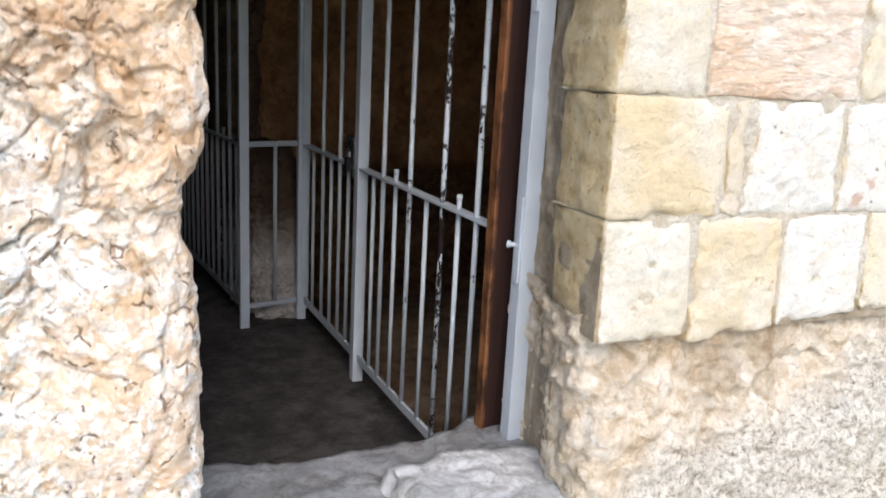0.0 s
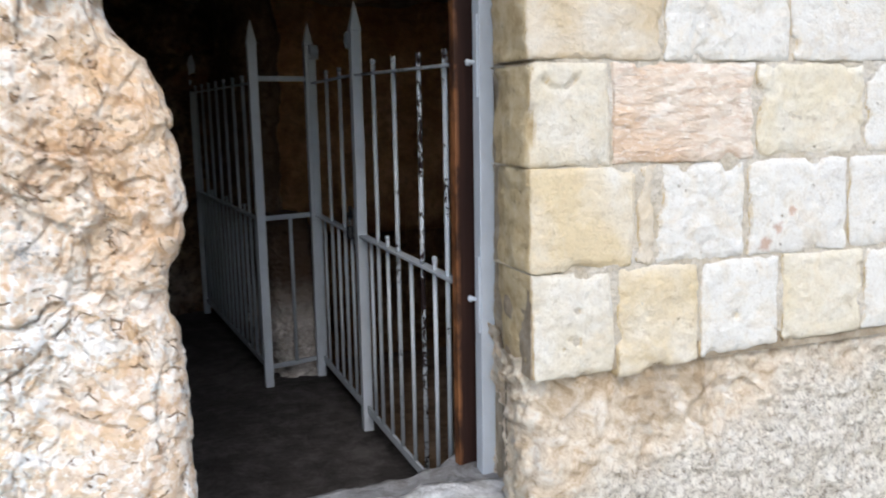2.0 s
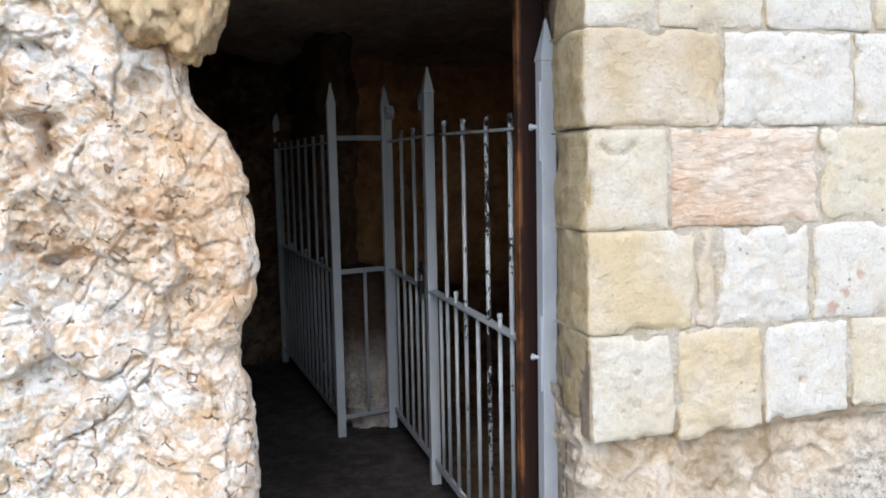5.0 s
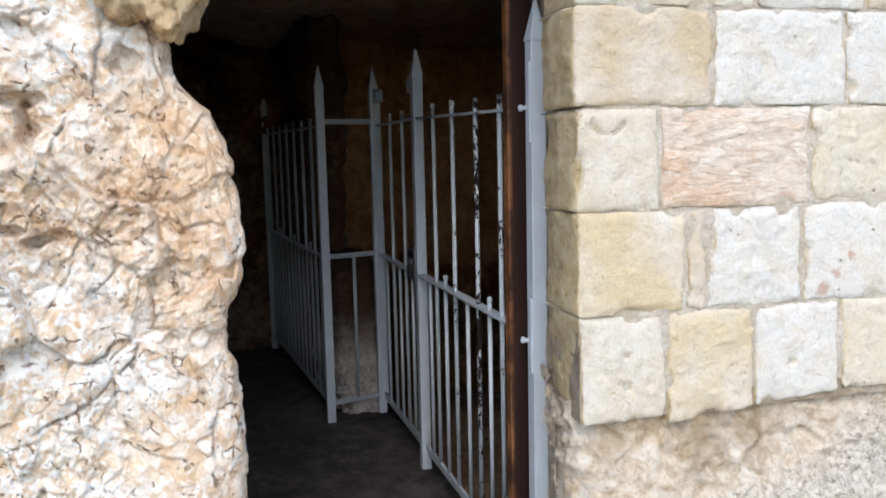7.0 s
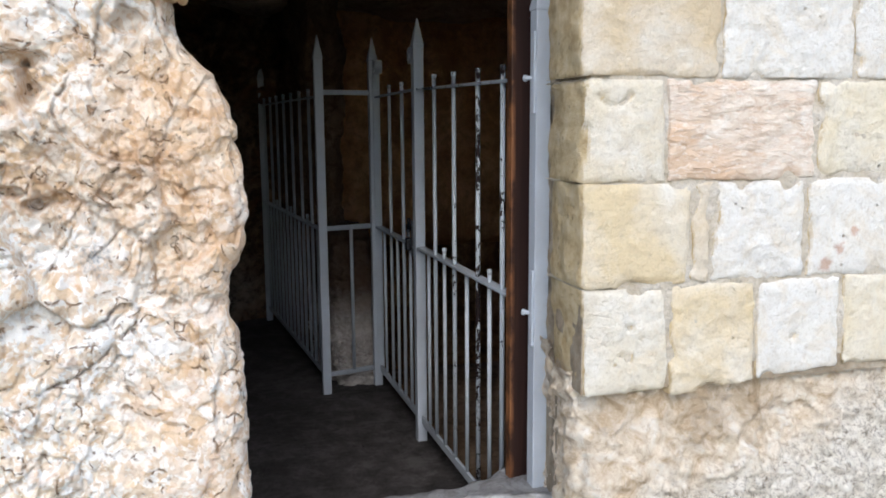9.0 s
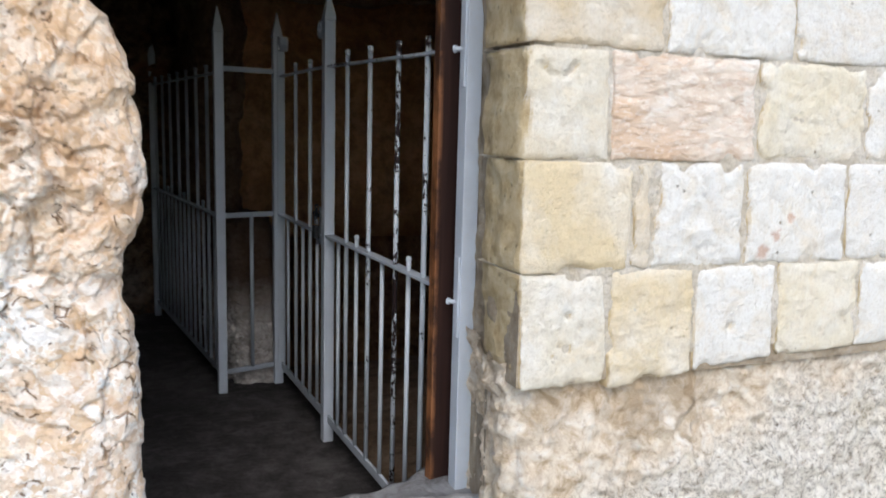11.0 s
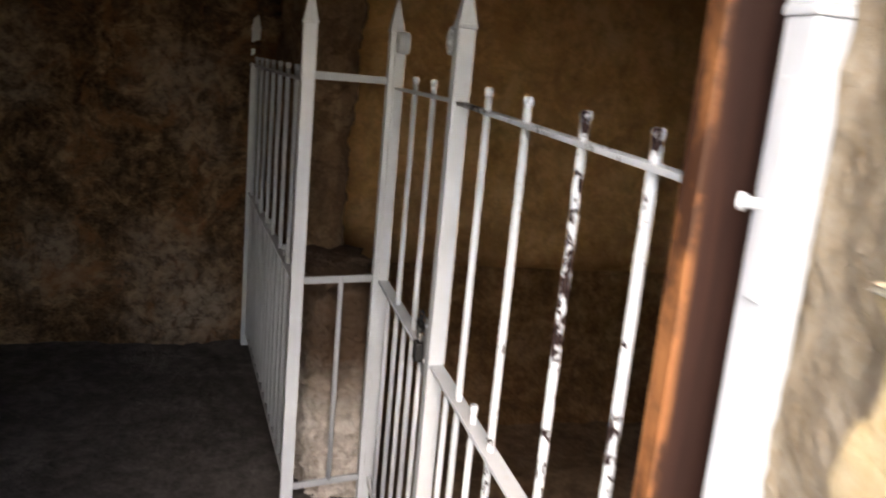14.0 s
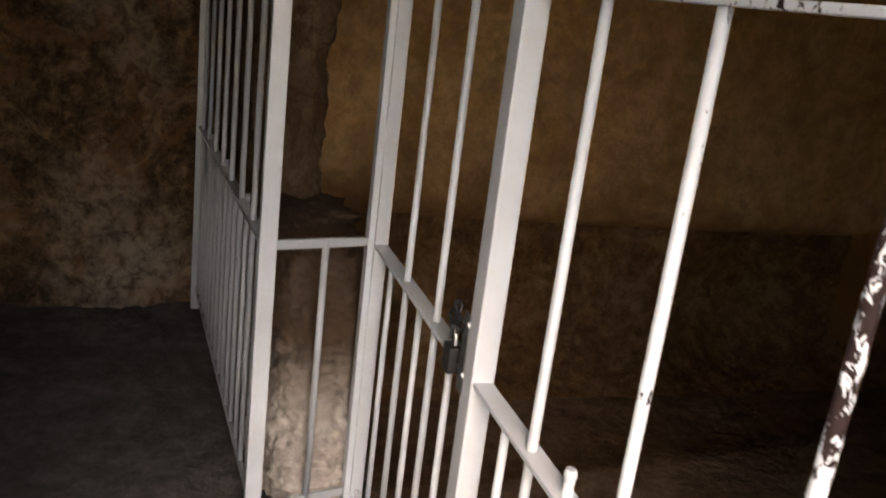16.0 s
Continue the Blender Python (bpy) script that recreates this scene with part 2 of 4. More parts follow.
def tooled_stone():
    """A pinkish block with a coarse combed face."""
    m, nt, b = graph("tooled_pink_limestone")
    v = place(nt)
    w = place(nt, (11, 11, 30))
    comb = noise_at(nt, w, 1.6, 7, 0.7, 1.1)
    big = noise_at(nt, v, 7.0, 5, 0.65, 0.8)
    col = ramp(nt, big, [(0.3, (0.62, 0.47, 0.34)), (0.5, (0.69, 0.58, 0.46)), (0.66, (0.74, 0.68, 0.59))])
    flush = near_spots(nt, v, [((1.54, 1.53, 1.42), 0.07), ((1.56, 1.53, 1.33), 0.07), ((1.68, 1.53, 1.31), 0.05), ((1.60, 1.53, 1.52), 0.03)], 0.06, 0.12, 14.0)
    col = blend(nt, blend(nt, 1.0, flush, grey(0.5), "MULTIPLY"), col, (0.62, 0.39, 0.22))
    col = blend(nt, ramp(nt, comb, [(0.38, grey(0.5)), (0.49, grey(0))]), col, (0.56, 0.36, 0.23))
    col = blend(nt, ramp(nt, noise_at(nt, place(nt, (26, 26, 60)), 1.7, 5, 0.7, 0.6), [(0.52, grey(0)), (0.62, grey(0.5))]), col, (0.80, 0.74, 0.65))
    nt.links.new(col, b.inputs["Base Color"])
    b.inputs["Roughness"].default_value = 0.9
    b.inputs["Specular IOR Level"].default_value = 0.2
    relief(nt, b, [(comb, 0.8, 0.016), (noise_at(nt, v, 90.0, 5), 0.4, 0.003)])
    return m


def mortar_mat(name, dark, mid, light):
    m, nt, b = graph(name)
    v = place(nt)
    a, c = noise_at(nt, v, 12.0, 6, 0.7), noise_at(nt, v, 110.0, 5, 0.75)
    col = ramp(nt, a, [(0.3, dark), (0.5, mid), (0.68, light)])
    col = blend(nt, ramp(nt, c, [(0.38, grey(0.45)), (0.52, grey(0))]), col, (0.34, 0.30, 0.24))
    nt.links.new(col, b.inputs["Base Color"])
    b.inputs["Roughness"].default_value = 0.95
    relief(nt, b, [(a, 0.7, 0.03), (noise_at(nt, v, 40.0, 6, 0.75), 0.8, 0.012), (c, 0.6, 0.004)])
    return m


def base_rock_mat():
    """Pale tan bedrock below the masonry, turning to grey pitted rock with black specks low down."""
    m, nt, b = graph("pitted_bedrock")
    v = place(nt)
    big, med = noise_at(nt, v, 3.0, 5, 0.6, 0.6), noise_at(nt, v, 14.0, 7, 0.7, 0.9)
    fine = noise_at(nt, v, 60.0, 7, 0.75, 0.6)
    tan = ramp(nt, med, [(0.32, (0.44, 0.31, 0.18)), (0.42, (0.66, 0.52, 0.36)), (0.53, (0.81, 0.69, 0.53)), (0.68, (0.86, 0.79, 0.68))])
    tan = blend(nt, ramp(nt, fine, [(0.36, grey(0.6)), (0.5, grey(0))]), tan, (0.52, 0.37, 0.22))
    pale = ramp(nt, fine, [(0.34, (0.11, 0.10, 0.085)), (0.43, (0.44, 0.40, 0.335)), (0.53, (0.75, 0.70, 0.60)), (0.68, (0.86, 0.82, 0.73))])
    sep = nt.nodes.new("ShaderNodeSeparateXYZ")
    nt.links.new(v, sep.inputs[0])
    # the crust follows a sloping bedding line that rises away from the doorway
    line = nt.nodes.new("ShaderNodeMath")
    line.operation = "MULTIPLY_ADD"
    line.inputs[1].default_value, line.inputs[2].default_value = 0.36, 0.0
    nt.links.new(sep.outputs["X"], line.inputs[0])
    neg = nt.nodes.new("ShaderNodeMath")
    neg.operation = "SUBTRACT"
    nt.links.new(line.outputs[0], neg.inputs[0])
    nt.links.new(sep.outputs["Z"], neg.inputs[1])
    wob = nt.nodes.new("ShaderNodeMath")
    wob.operation = "MULTIPLY_ADD"
    wob.inputs[1].default_value = 0.55
    nt.links.new(big, wob.inputs[0])
    nt.links.new(neg.outputs[0], wob.inputs[2])
    col = blend(nt, ramp(nt, wob.outputs[0], [(0.31, grey(0)), (0.45, grey(0.78))]), tan, pale)
    # brown stain under the blocks, with their shade painted into it
    damp_shade = near_spots(nt, v, [((1.66, 1.52, 0.70), 0.07), ((1.80, 1.52, 0.72), 0.05), ((1.42, 1.52, 0.70), 0.03)], 0.07, 0.2, 9.0)
    col = blend(nt, blend(nt, 1.0, damp_shade, grey(0.85), "MULTIPLY"), col, (0.36, 0.265, 0.165))
    moss = ramp(nt, noise_at(nt, v, 2.0, 4), [(0.6, grey(0)), (0.7, grey(0.35))])
    col = blend(nt, moss, col, (0.45, 0.36, 0.16))
    nt.links.new(col, b.inputs["Base Color"])
    b.inputs["Roughness"].default_value = 0.92
    b.inputs["Specular IOR Level"].default_value = 0.2
    relief(nt, b, [(med, 0.3, 0.03), (fine, 1.0, 0.014), (noise_at(nt, v, 160.0, 4), 0.5, 0.004)])
    return m


def cave_mat(name, dark, mid, light, scale=1.0, rough=0.85, lightpos=0.62, shade_from=None, pale=(), swirl=0.3, vein=None, foot=None):
    m, nt, b = graph(name)
    v = place(nt)
    big = noise_at(nt, v, 1.7 * scale, 8, 0.7, swirl)
    med = noise_at(nt, v, 8.0 * scale, 8, 0.72, 0.3)
    fine = noise_at(nt, v, 45.0, 6, 0.7)
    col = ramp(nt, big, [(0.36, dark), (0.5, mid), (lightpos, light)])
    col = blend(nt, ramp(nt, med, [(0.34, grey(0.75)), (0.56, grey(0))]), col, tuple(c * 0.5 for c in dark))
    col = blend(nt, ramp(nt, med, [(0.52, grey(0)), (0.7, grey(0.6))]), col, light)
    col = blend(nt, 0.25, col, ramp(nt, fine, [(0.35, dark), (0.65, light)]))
    if vein:
        col = blend(nt, ramp(nt, noise_at(nt, v, 3.3, 9, 0.68, 1.0), [(0.52, grey(0)), (0.62, grey(0.7))]), col, vein)
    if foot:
        # a reddish stain at the foot, with shade painted into the same band
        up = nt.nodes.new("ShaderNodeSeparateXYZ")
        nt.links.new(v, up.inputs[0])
        foot_band = nt.nodes.new("ShaderNodeMath")
        foot_band.operation = "MULTIPLY_ADD"
        foot_band.inputs[1].default_value = 0.5
        nt.links.new(big, foot_band.inputs[0])
        nt.links.new(up.outputs["Z"], foot_band.inputs[2])
        col = blend(nt, ramp(nt, foot_band.outputs[0], [(0.72, grey(0.85)), (0.98, grey(0))]), col, foot)
    if pale:
        col = blend(nt, blend(nt, 1.0, near_spots(nt, v, pale, 0.16, 0.5, 5.0), ramp(nt, med, [(0.38, grey(0.1)), (0.56, grey(0.85))]), "MULTIPLY"), col, (0.33, 0.27, 0.215))
    if shade_from:
        # browner above a ragged line: the lintel's shade painted into the colour
        sep = nt.nodes.new("ShaderNodeSeparateXYZ")
        nt.links.new(v, sep.inputs[0])
        rag = nt.nodes.new("ShaderNodeMath")
        rag.operation = "MULTIPLY_ADD"
        rag.inputs[1].default_value = 0.35
        nt.links.new(med, rag.inputs[0])
        nt.links.new(sep.outputs["Z"], rag.inputs[2])
        col = blend(nt, ramp(nt, rag.outputs[0], [(shade_from + 0.08, grey(0)), (shade_from + 0.32, grey(0.92))]), col, (0.085, 0.048, 0.027))
    nt.links.new(col, b.inputs["Base Color"])
    b.inputs["Roughness"].default_value = rough
    b.inputs["Specular IOR Level"].default_value = 0.06
    relief(nt, b, [(med, 0.8, 0.05), (noise_at(nt, v, 19.0, 6, 0.7), 0.6, 0.02), (fine, 0.6, 0.008)])
    return m


def paint_mat(name, chips, bands=(), dull=1.0):
    """Off-white enamel on iron; chips: how much has flaked to dark metal."""
    m, nt, b = graph(name)
    v = place(nt)
    big, fine = noise_at(nt, v, 6.0, 4), noise_at(nt, v, 85.0, 4, 0.6)
    flake = noise_at(nt, place(nt, (1, 1, 0.5)), 68.0, 5, 0.68, 0.6)
    wear = noise_at(nt, v, 3.1, 2)
    add = nt.nodes.new("ShaderNodeMath")
    add.operation = "MULTIPLY_ADD"
    add.inputs[1].default_value = 0.55
    nt.links.new(wear, add.inputs[0])
    nt.links.new(flake, add.inputs[2])
    level = add.outputs[0]
    if bands:
        # stretches of the bar where hands and weather have stripped nearly all of the paint
        sep = nt.nodes.new("ShaderNodeSeparateXYZ")
        nt.links.new(v, sep.inputs[0])
        for z, half, much in bands:
            away = nt.nodes.new("ShaderNodeMath")
            away.operation = "SUBTRACT"
            away.inputs[1].default_value = z
            nt.links.new(sep.outputs["Z"], away.inputs[0])
            size = nt.nodes.new("ShaderNodeMath")
            size.operation = "ABSOLUTE"
            nt.links.new(away.outputs[0], size.inputs[0])
            rise = nt.nodes.new("ShaderNodeMapRange")
            rise.inputs["From Min"].default_value, rise.inputs["From Max"].default_value = half * 1.5, half * 0.5
            rise.inputs["To Max"].default_value = much
            nt.links.new(size.outputs[0], rise.inputs["Value"])
            total = nt.nodes.new("ShaderNodeMath")
            nt.links.new(level, total.inputs[0])
            nt.links.new(rise.outputs[0], total.inputs[1])
            level = total.outputs[0]
    mask = ramp(nt, level, [(0.98 - chips, grey(0)), (1.0 - chips, grey(1))])
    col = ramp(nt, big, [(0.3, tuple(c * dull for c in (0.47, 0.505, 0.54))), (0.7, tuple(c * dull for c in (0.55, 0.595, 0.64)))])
    col = blend(nt, ramp(nt, fine, [(0.32, grey(0.3)), (0.45, grey(0))]), col, (0.52, 0.50, 0.47))
    nt.links.new(blend(nt, mask, col, (0.020, 0.012, 0.012)), b.inputs["Base Color"])
    nt.links.new(ramp(nt, mask, [(0.0, grey(0.38)), (1.0, grey(0.8))]), b.inputs["Roughness"])
    nt.links.new(ramp(nt, mask, [(0.0, grey(0.5)), (1.0, grey(0.12))]), b.inputs["Specular IOR Level"])
    relief(nt, b, [(ramp(nt, mask, [(0.0, grey(1)), (1.0, grey(0))]), 0.6, 0.0015), (big, 0.25, 0.004), (fine, 0.15, 0.001)])
    return m


def timber_mat():
    """Dark brown varnished timber; the arris and edge are worn to bare orange wood."""
    m, nt, b = graph("brown_varnished_timber")
    v = place(nt)
    grain = noise_at(nt, place(nt, (60, 60, 2.2)), 1.0, 6, 0.6, 0.4)
    big = noise_at(nt, v, 5.0, 4)
    col = ramp(nt, grain, [(0.3, (0.013, 0.006, 0.005)), (0.6, (0.027, 0.012, 0.009)), (0.8, (0.045, 0.020, 0.013))])
    bare = ramp(nt, grain, [(0.3, (0.17, 0.065, 0.025)), (0.7, (0.35, 0.15, 0.06))])
    sep = nt.nodes.new("ShaderNodeSeparateXYZ")
    nt.links.new(v, sep.inputs[0])
    edge = nt.nodes.new("ShaderNodeMath")
    edge.operation = "MULTIPLY_ADD"
    edge.inputs[1].default_value = 0.012
    nt.links.new(noise_at(nt, place(nt, (30, 30, 9)), 1.0, 6, 0.7), edge.inputs[0])
    nt.links.new(sep.outputs["X"], edge.inputs[2])
    mask = ramp(nt, edge.outputs[0], [(0.0, grey(1)), (1.0, grey(0))])
    sub = nt.nodes.new("ShaderNodeMapRange")
    sub.inputs["From Min"].default_value, sub.inputs["From Max"].default_value = 1.3285, 1.3440
    nt.links.new(edge.outputs[0], sub.inputs["Value"])
    nt.links.new(sub.outputs[0], mask.node.inputs["Fac"])
    worn = ramp(nt, noise_at(nt, place(nt, (8, 8, 5)), 1.0, 5, 0.7), [(0.45, grey(0.1)), (0.60, grey(1))])
    col = blend(nt, blend(nt, 1.0, mask, worn, "MULTIPLY"), col, bare)
    nt.links.new(col, b.inputs["Base Color"])
    b.inputs["Roughness"].default_value = 0.55
    b.inputs["Specular IOR Level"].default_value = 0.25
    relief(nt, b, [(grain, 0.3, 0.002), (big, 0.2, 0.01)])
    return m


def metal_mat(name, col, rough, metallic=1.0):
    m, nt, b = graph(name)
    n = noise_at(nt, place(nt), 60.0, 5)
    nt.links.new(ramp(nt, n, [(0.3, tuple(c * 0.6 for c in col)), (0.7, col)]), b.inputs["Base Color"])
    b.inputs["Metallic"].default_value, b.inputs["Roughness"].default_value = metallic, rough
    return m


ROCK = cliff_limestone("weathered_limestone")
KNOB = rough_limestone("ochre_limestone", (0.86, 0.68, 0.43), (0.76, 0.52, 0.28), (0.60, 0.34, 0.15), 0.52, 0.3, 0.15)
# LEDGE pale, SILL grey: open daylight and doorway shade put into their colours
LEDGE = rough_limestone("daylit_worn_limestone", (0.80, 0.79, 0.77), (0.66, 0.65, 0.62), (0.42, 0.40, 0.36), 0.62, crackle=0.2)
SILL = rough_limestone("shaded_worn_limestone", (0.38, 0.38, 0.38), (0.30, 0.295, 0.29), (0.20, 0.185, 0.17), 0.6, crackle=0.25)
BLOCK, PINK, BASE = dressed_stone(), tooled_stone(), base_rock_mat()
MORTAR = mortar_mat("lime_mortar", (0.44, 0.36, 0.25), (0.56, 0.49, 0.38), (0.65, 0.60, 0.52))
RENDERING = mortar_mat("old_brown_mortar", (0.22, 0.16, 0.095), (0.37, 0.29, 0.195), (0.50, 0.43, 0.33))
PIER_ROCK = rough_limestone("dark_cave_rock", (0.24, 0.165, 0.105), (0.125, 0.076, 0.042), (0.075, 0.038, 0.018), 0.5, 0.3, 0.3)
# darker than PLASTER: the entrance chamber's dimmer light put into the colour
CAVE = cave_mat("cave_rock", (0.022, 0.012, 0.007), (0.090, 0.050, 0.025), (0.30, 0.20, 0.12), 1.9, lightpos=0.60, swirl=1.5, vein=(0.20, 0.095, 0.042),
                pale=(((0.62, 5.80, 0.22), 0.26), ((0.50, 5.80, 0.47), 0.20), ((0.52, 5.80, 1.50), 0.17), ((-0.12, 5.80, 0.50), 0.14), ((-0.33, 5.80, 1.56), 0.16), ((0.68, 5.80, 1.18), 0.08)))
# pale for cave rock: bounce light on the ceiling put into its colour
VAULT = rough_limestone("vault_rock", (0.74, 0.62, 0.49), (0.60, 0.46, 0.33), (0.42, 0.28, 0.17), 0.5, 0.3, 0.2)
# raised pale: the burial chamber's extra daylight put into the colour
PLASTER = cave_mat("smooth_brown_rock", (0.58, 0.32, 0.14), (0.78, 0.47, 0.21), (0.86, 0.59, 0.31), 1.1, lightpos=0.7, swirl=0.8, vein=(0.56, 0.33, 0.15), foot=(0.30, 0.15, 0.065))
# paler than FLOOR: light falling on the chamber floor put into its colour
CHFLOOR = cave_mat("chamber_floor", (0.16, 0.10, 0.06), (0.29, 0.195, 0.125), (0.42, 0.305, 0.21), 1.2)
# stain, and the shade under the lip, both put into this colour
LOWER = cave_mat("stained_shaded_rock", (0.15, 0.075, 0.032), (0.30, 0.165, 0.075), (0.48, 0.30, 0.16), 1.6)
STUMP = cave_mat("pale_cave_rock", (0.40, 0.33, 0.27), (0.62, 0.56, 0.50), (0.76, 0.72, 0.67), 1.6, shade_from=0.40)
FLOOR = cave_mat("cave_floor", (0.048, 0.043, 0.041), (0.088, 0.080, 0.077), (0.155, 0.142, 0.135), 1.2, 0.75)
GROUND = cave_mat("pale_ground", (0.30, 0.27, 0.22), (0.37, 0.335, 0.28), (0.43, 0.39, 0.33), 0.6, 0.95)
PAINT, CHIPPED, FLAKED, PEELED = paint_mat("white_enamel", -0.025), paint_mat("chipped_enamel", 0.075), paint_mat("flaked_enamel", 0.13, ((1.62, 0.02, 0.15),)), paint_mat("peeled_enamel", 0.17, ((1.325, 0.12, 0.155), (1.62, 0.02, 0.15), (0.65, 0.3, 0.06)))
# the same enamel at 0.72 of its value, for far fence and panel
FAR_PAINT = paint_mat("darker_enamel", -0.02, dull=0.72)
TIMBER = timber_mat()
STEEL, IRON = metal_mat("dull_steel", (0.35, 0.36, 0.36), 0.4), metal_mat("black_iron", (0.03, 0.03, 0.032), 0.5, 0.6)


# ---- building helpers ----
def mesh_of(name, verts, faces, material, smooth=True):
    me = bpy.data.meshes.new(name)
    me.from_pydata(verts, [], faces)
    me.materials.append(material)
    if smooth:
        me.polygons.foreach_set("use_smooth", [True] * len(me.polygons))
    me.update()
    return me


def part(name, bm, material, parent, label="", smooth=False):
    """Links a bmesh, in world coordinates, as one mesh object under a thing or a part."""
    me = bpy.data.meshes.new(name)
    bm.to_mesh(me)
    bm.free()
    me.materials.append(material)
    if smooth:
        me.polygons.foreach_set("use_smooth", [True] * len(me.polygons))
    ob = new(name, me)
    if parent is not None:
        base = parent if parent.parent is None else parent.parent
        ob.parent = parent
        if parent.type == "EMPTY":
            ob.matrix_parent_inverse = Matrix.Translation(-base.location)
    return tagged(ob, label)


def thing(name, at, label, category, group="", kind=""):
    ob = new(name)
    ob.location = at
    ob.empty_display_size = 0.1
    return tagged(ob, label, category, group, kind)


def box(bm, lo, hi, bevel=0.0):
    c, s = (Vector(lo) + Vector(hi)) / 2, Vector(hi) - Vector(lo)
    got = bmesh.ops.create_cube(bm, size=1, matrix=Matrix.Translation(c) @ Matrix.Diagonal((*s, 1)))
    if bevel:
        edges = {e for v in got["verts"] for e in v.link_edges}
        bmesh.ops.bevel(bm, geom=list(edges), offset=bevel, segments=2, affect="EDGES", profile=0.6)
    return bm


def rod(bm, a, b, r, sides=12, r2=None):
    a, b = Vector(a), Vector(b)
    d = b - a
    m = Matrix.Translation((a + b) / 2) @ d.to_track_quat("Z", "Y").to_matrix().to_4x4()
    bmesh.ops.create_cone(bm, cap_ends=True, segments=sides, radius1=r, radius2=r if r2 is None else r2, depth=d.length, matrix=m)
    return bm


def sheet(name, nu, nv, fn, material, smooth=True):
    """A grid of nu x nv points fn(u, v), u and v from 0 to 1."""
    verts = [fn(i / (nu - 1), j / (nv - 1)) for j in range(nv) for i in range(nu)]
    faces = [(j * nu + i, j * nu + i + 1, (j + 1) * nu + i + 1, (j + 1) * nu + i) for j in range(nv - 1) for i in range(nu - 1)]
    return new(name, mesh_of(name, verts, faces, material, smooth))


def lerp_table(table, v):
    """Straight lines between the (key, value) pairs."""
    for (a, x), (b, y) in zip(table, table[1:]):
        if v <= b:
            k = max(0.0, (v - a) / (b - a))
            return x + (y - x) * k
    return table[-1][1]


def facet(w, s, k):
    """Broken faces: each cell of the rock is a plane tilted its own way. Also the distance from the crack between cells."""
    dist, pts = noise.voronoi(w * s)
    tilt = noise.noise_vector(pts[0] * 7.7)
    return k * (w * s - pts[0]).dot(tilt) / s, dist[1] - dist[0]


def crags(p, lump=0.05, block=1.0, crack=0.018, grain=0.006):
    """Relief of broken limestone at p: lumps, tilted faces at three sizes, cracks, hollows."""
    q = Vector(p)
    w = q + 0.05 * noise.noise_vector(q * 5.0) + 0.014 * noise.noise_vector(q * 19.0)
    h = lump * noise.fractal(q * 3.1 + Vector((3, 1, 7)), 0.8, 2.1, 3)
    f1, gap = facet(w, 6.0, 0.27 * block)
    f2, gap2 = facet(w + Vector((4, 2, 1)), 17.0, 0.40 * block)
    f3, _ = facet(w, 45.0, 0.42 * block)
    h += f1 + f2 + f3
    h -= crack * math.exp(-(gap / 0.04) ** 2) * max(0.0, 1.6 * noise.noise(q * 2.7))
    h -= 0.5 * crack * math.exp(-(gap2 / 0.08) ** 2) * max(0.0, 1.8 * noise.noise(q * 4.1 + Vector((1, 8, 3))))
    h += grain * noise.hetero_terrain(q * 26.0, 0.7, 2.0, 4, 0.6)
    return h


def chunks(p):
    """Broken conglomerate: slabs that stand out by different amounts, with open gaps between some of them."""
    q = Vector(p)
    w = q + 0.045 * noise.noise_vector(q * 4.0) + 0.016 * noise.noise_vector(q * 14.0) + 0.006 * noise.noise_vector(q * 40.0)
    h = 0.045 * noise.fractal(q * 2.6 + Vector((3, 1, 7)), 0.8, 2.1, 3)
    rough = 0.55 + 1.7 * noise.noise(q * 4.3 + Vector((7, 2, 5)))
    for size, step, tilt, slot, open_at in ((6.5, 0.020, 0.30, 0.020, 0.08), (16.0, 0.014, 0.50, 0.011, 0.05), (36.0, 0.007, 0.66, 0.007, 0.0), (80.0, 0.003, 0.55, 0.002, 0.1)):
        c = Vector((w.x * size, w.y * size, w.z * size * 0.85))
        dist, pts = noise.voronoi(c)
        own = noise.noise_vector(pts[0] * 7.7)
        gap = dist[1] - dist[0]
        amount = max(0.2, min(1.25, rough)) if size > 10 else 1.0
        # the step is let go at the edge of each slab
        inner = min(1.0, gap / 0.10)
        h += amount * (step * own.x * inner * 1.6 + tilt * 0.8 * (c - pts[0]).dot(own) / size)
        opened = max(0.0, min(1.0, 3.5 * (noise.noise(q * 5.5 + Vector((size, 8, 3))) - open_at)))
        h -= amount * slot * opened * math.exp(-(gap / 0.05) ** 2)
    h += 0.004 * noise.hetero_terrain(q * 24.0, 0.8, 2.0, 4, 0.6) + 0.0022 * noise.noise(q * 90.0)
    return h


def from_line(x, z, line):
    """Distance of (x, z) from a broken line of points."""
    best = 9.0
    for (ax, az), (bx, bz) in zip(line, line[1:]):
        dx, dz = bx - ax, bz - az
        k = max(0.0, min(1.0, ((x - ax) * dx + (z - az) * dz) / (dx * dx + dz * dz)))
        best = min(best, math.hypot(x - ax - k * dx, z - az - k * dz))
    return best


# ---- the cliff beside the doorway ----
DOOR_EDGE = [(0.0, 0.47), (0.50, 0.480), (0.80, 0.494), (0.93, 0.500), (1.00, 0.484), (1.06, 0.468), (1.12, 0.484), (1.17, 0.503), (1.29, 0.517),
             (1.41, 0.520), (1.50, 0.507), (1.555, 0.482), (1.60, 0.434), (1.66, 0.402), (1.72, 0.396), (1.80, 0.40), (2.2, 0.42), (3.4, 0.45)]


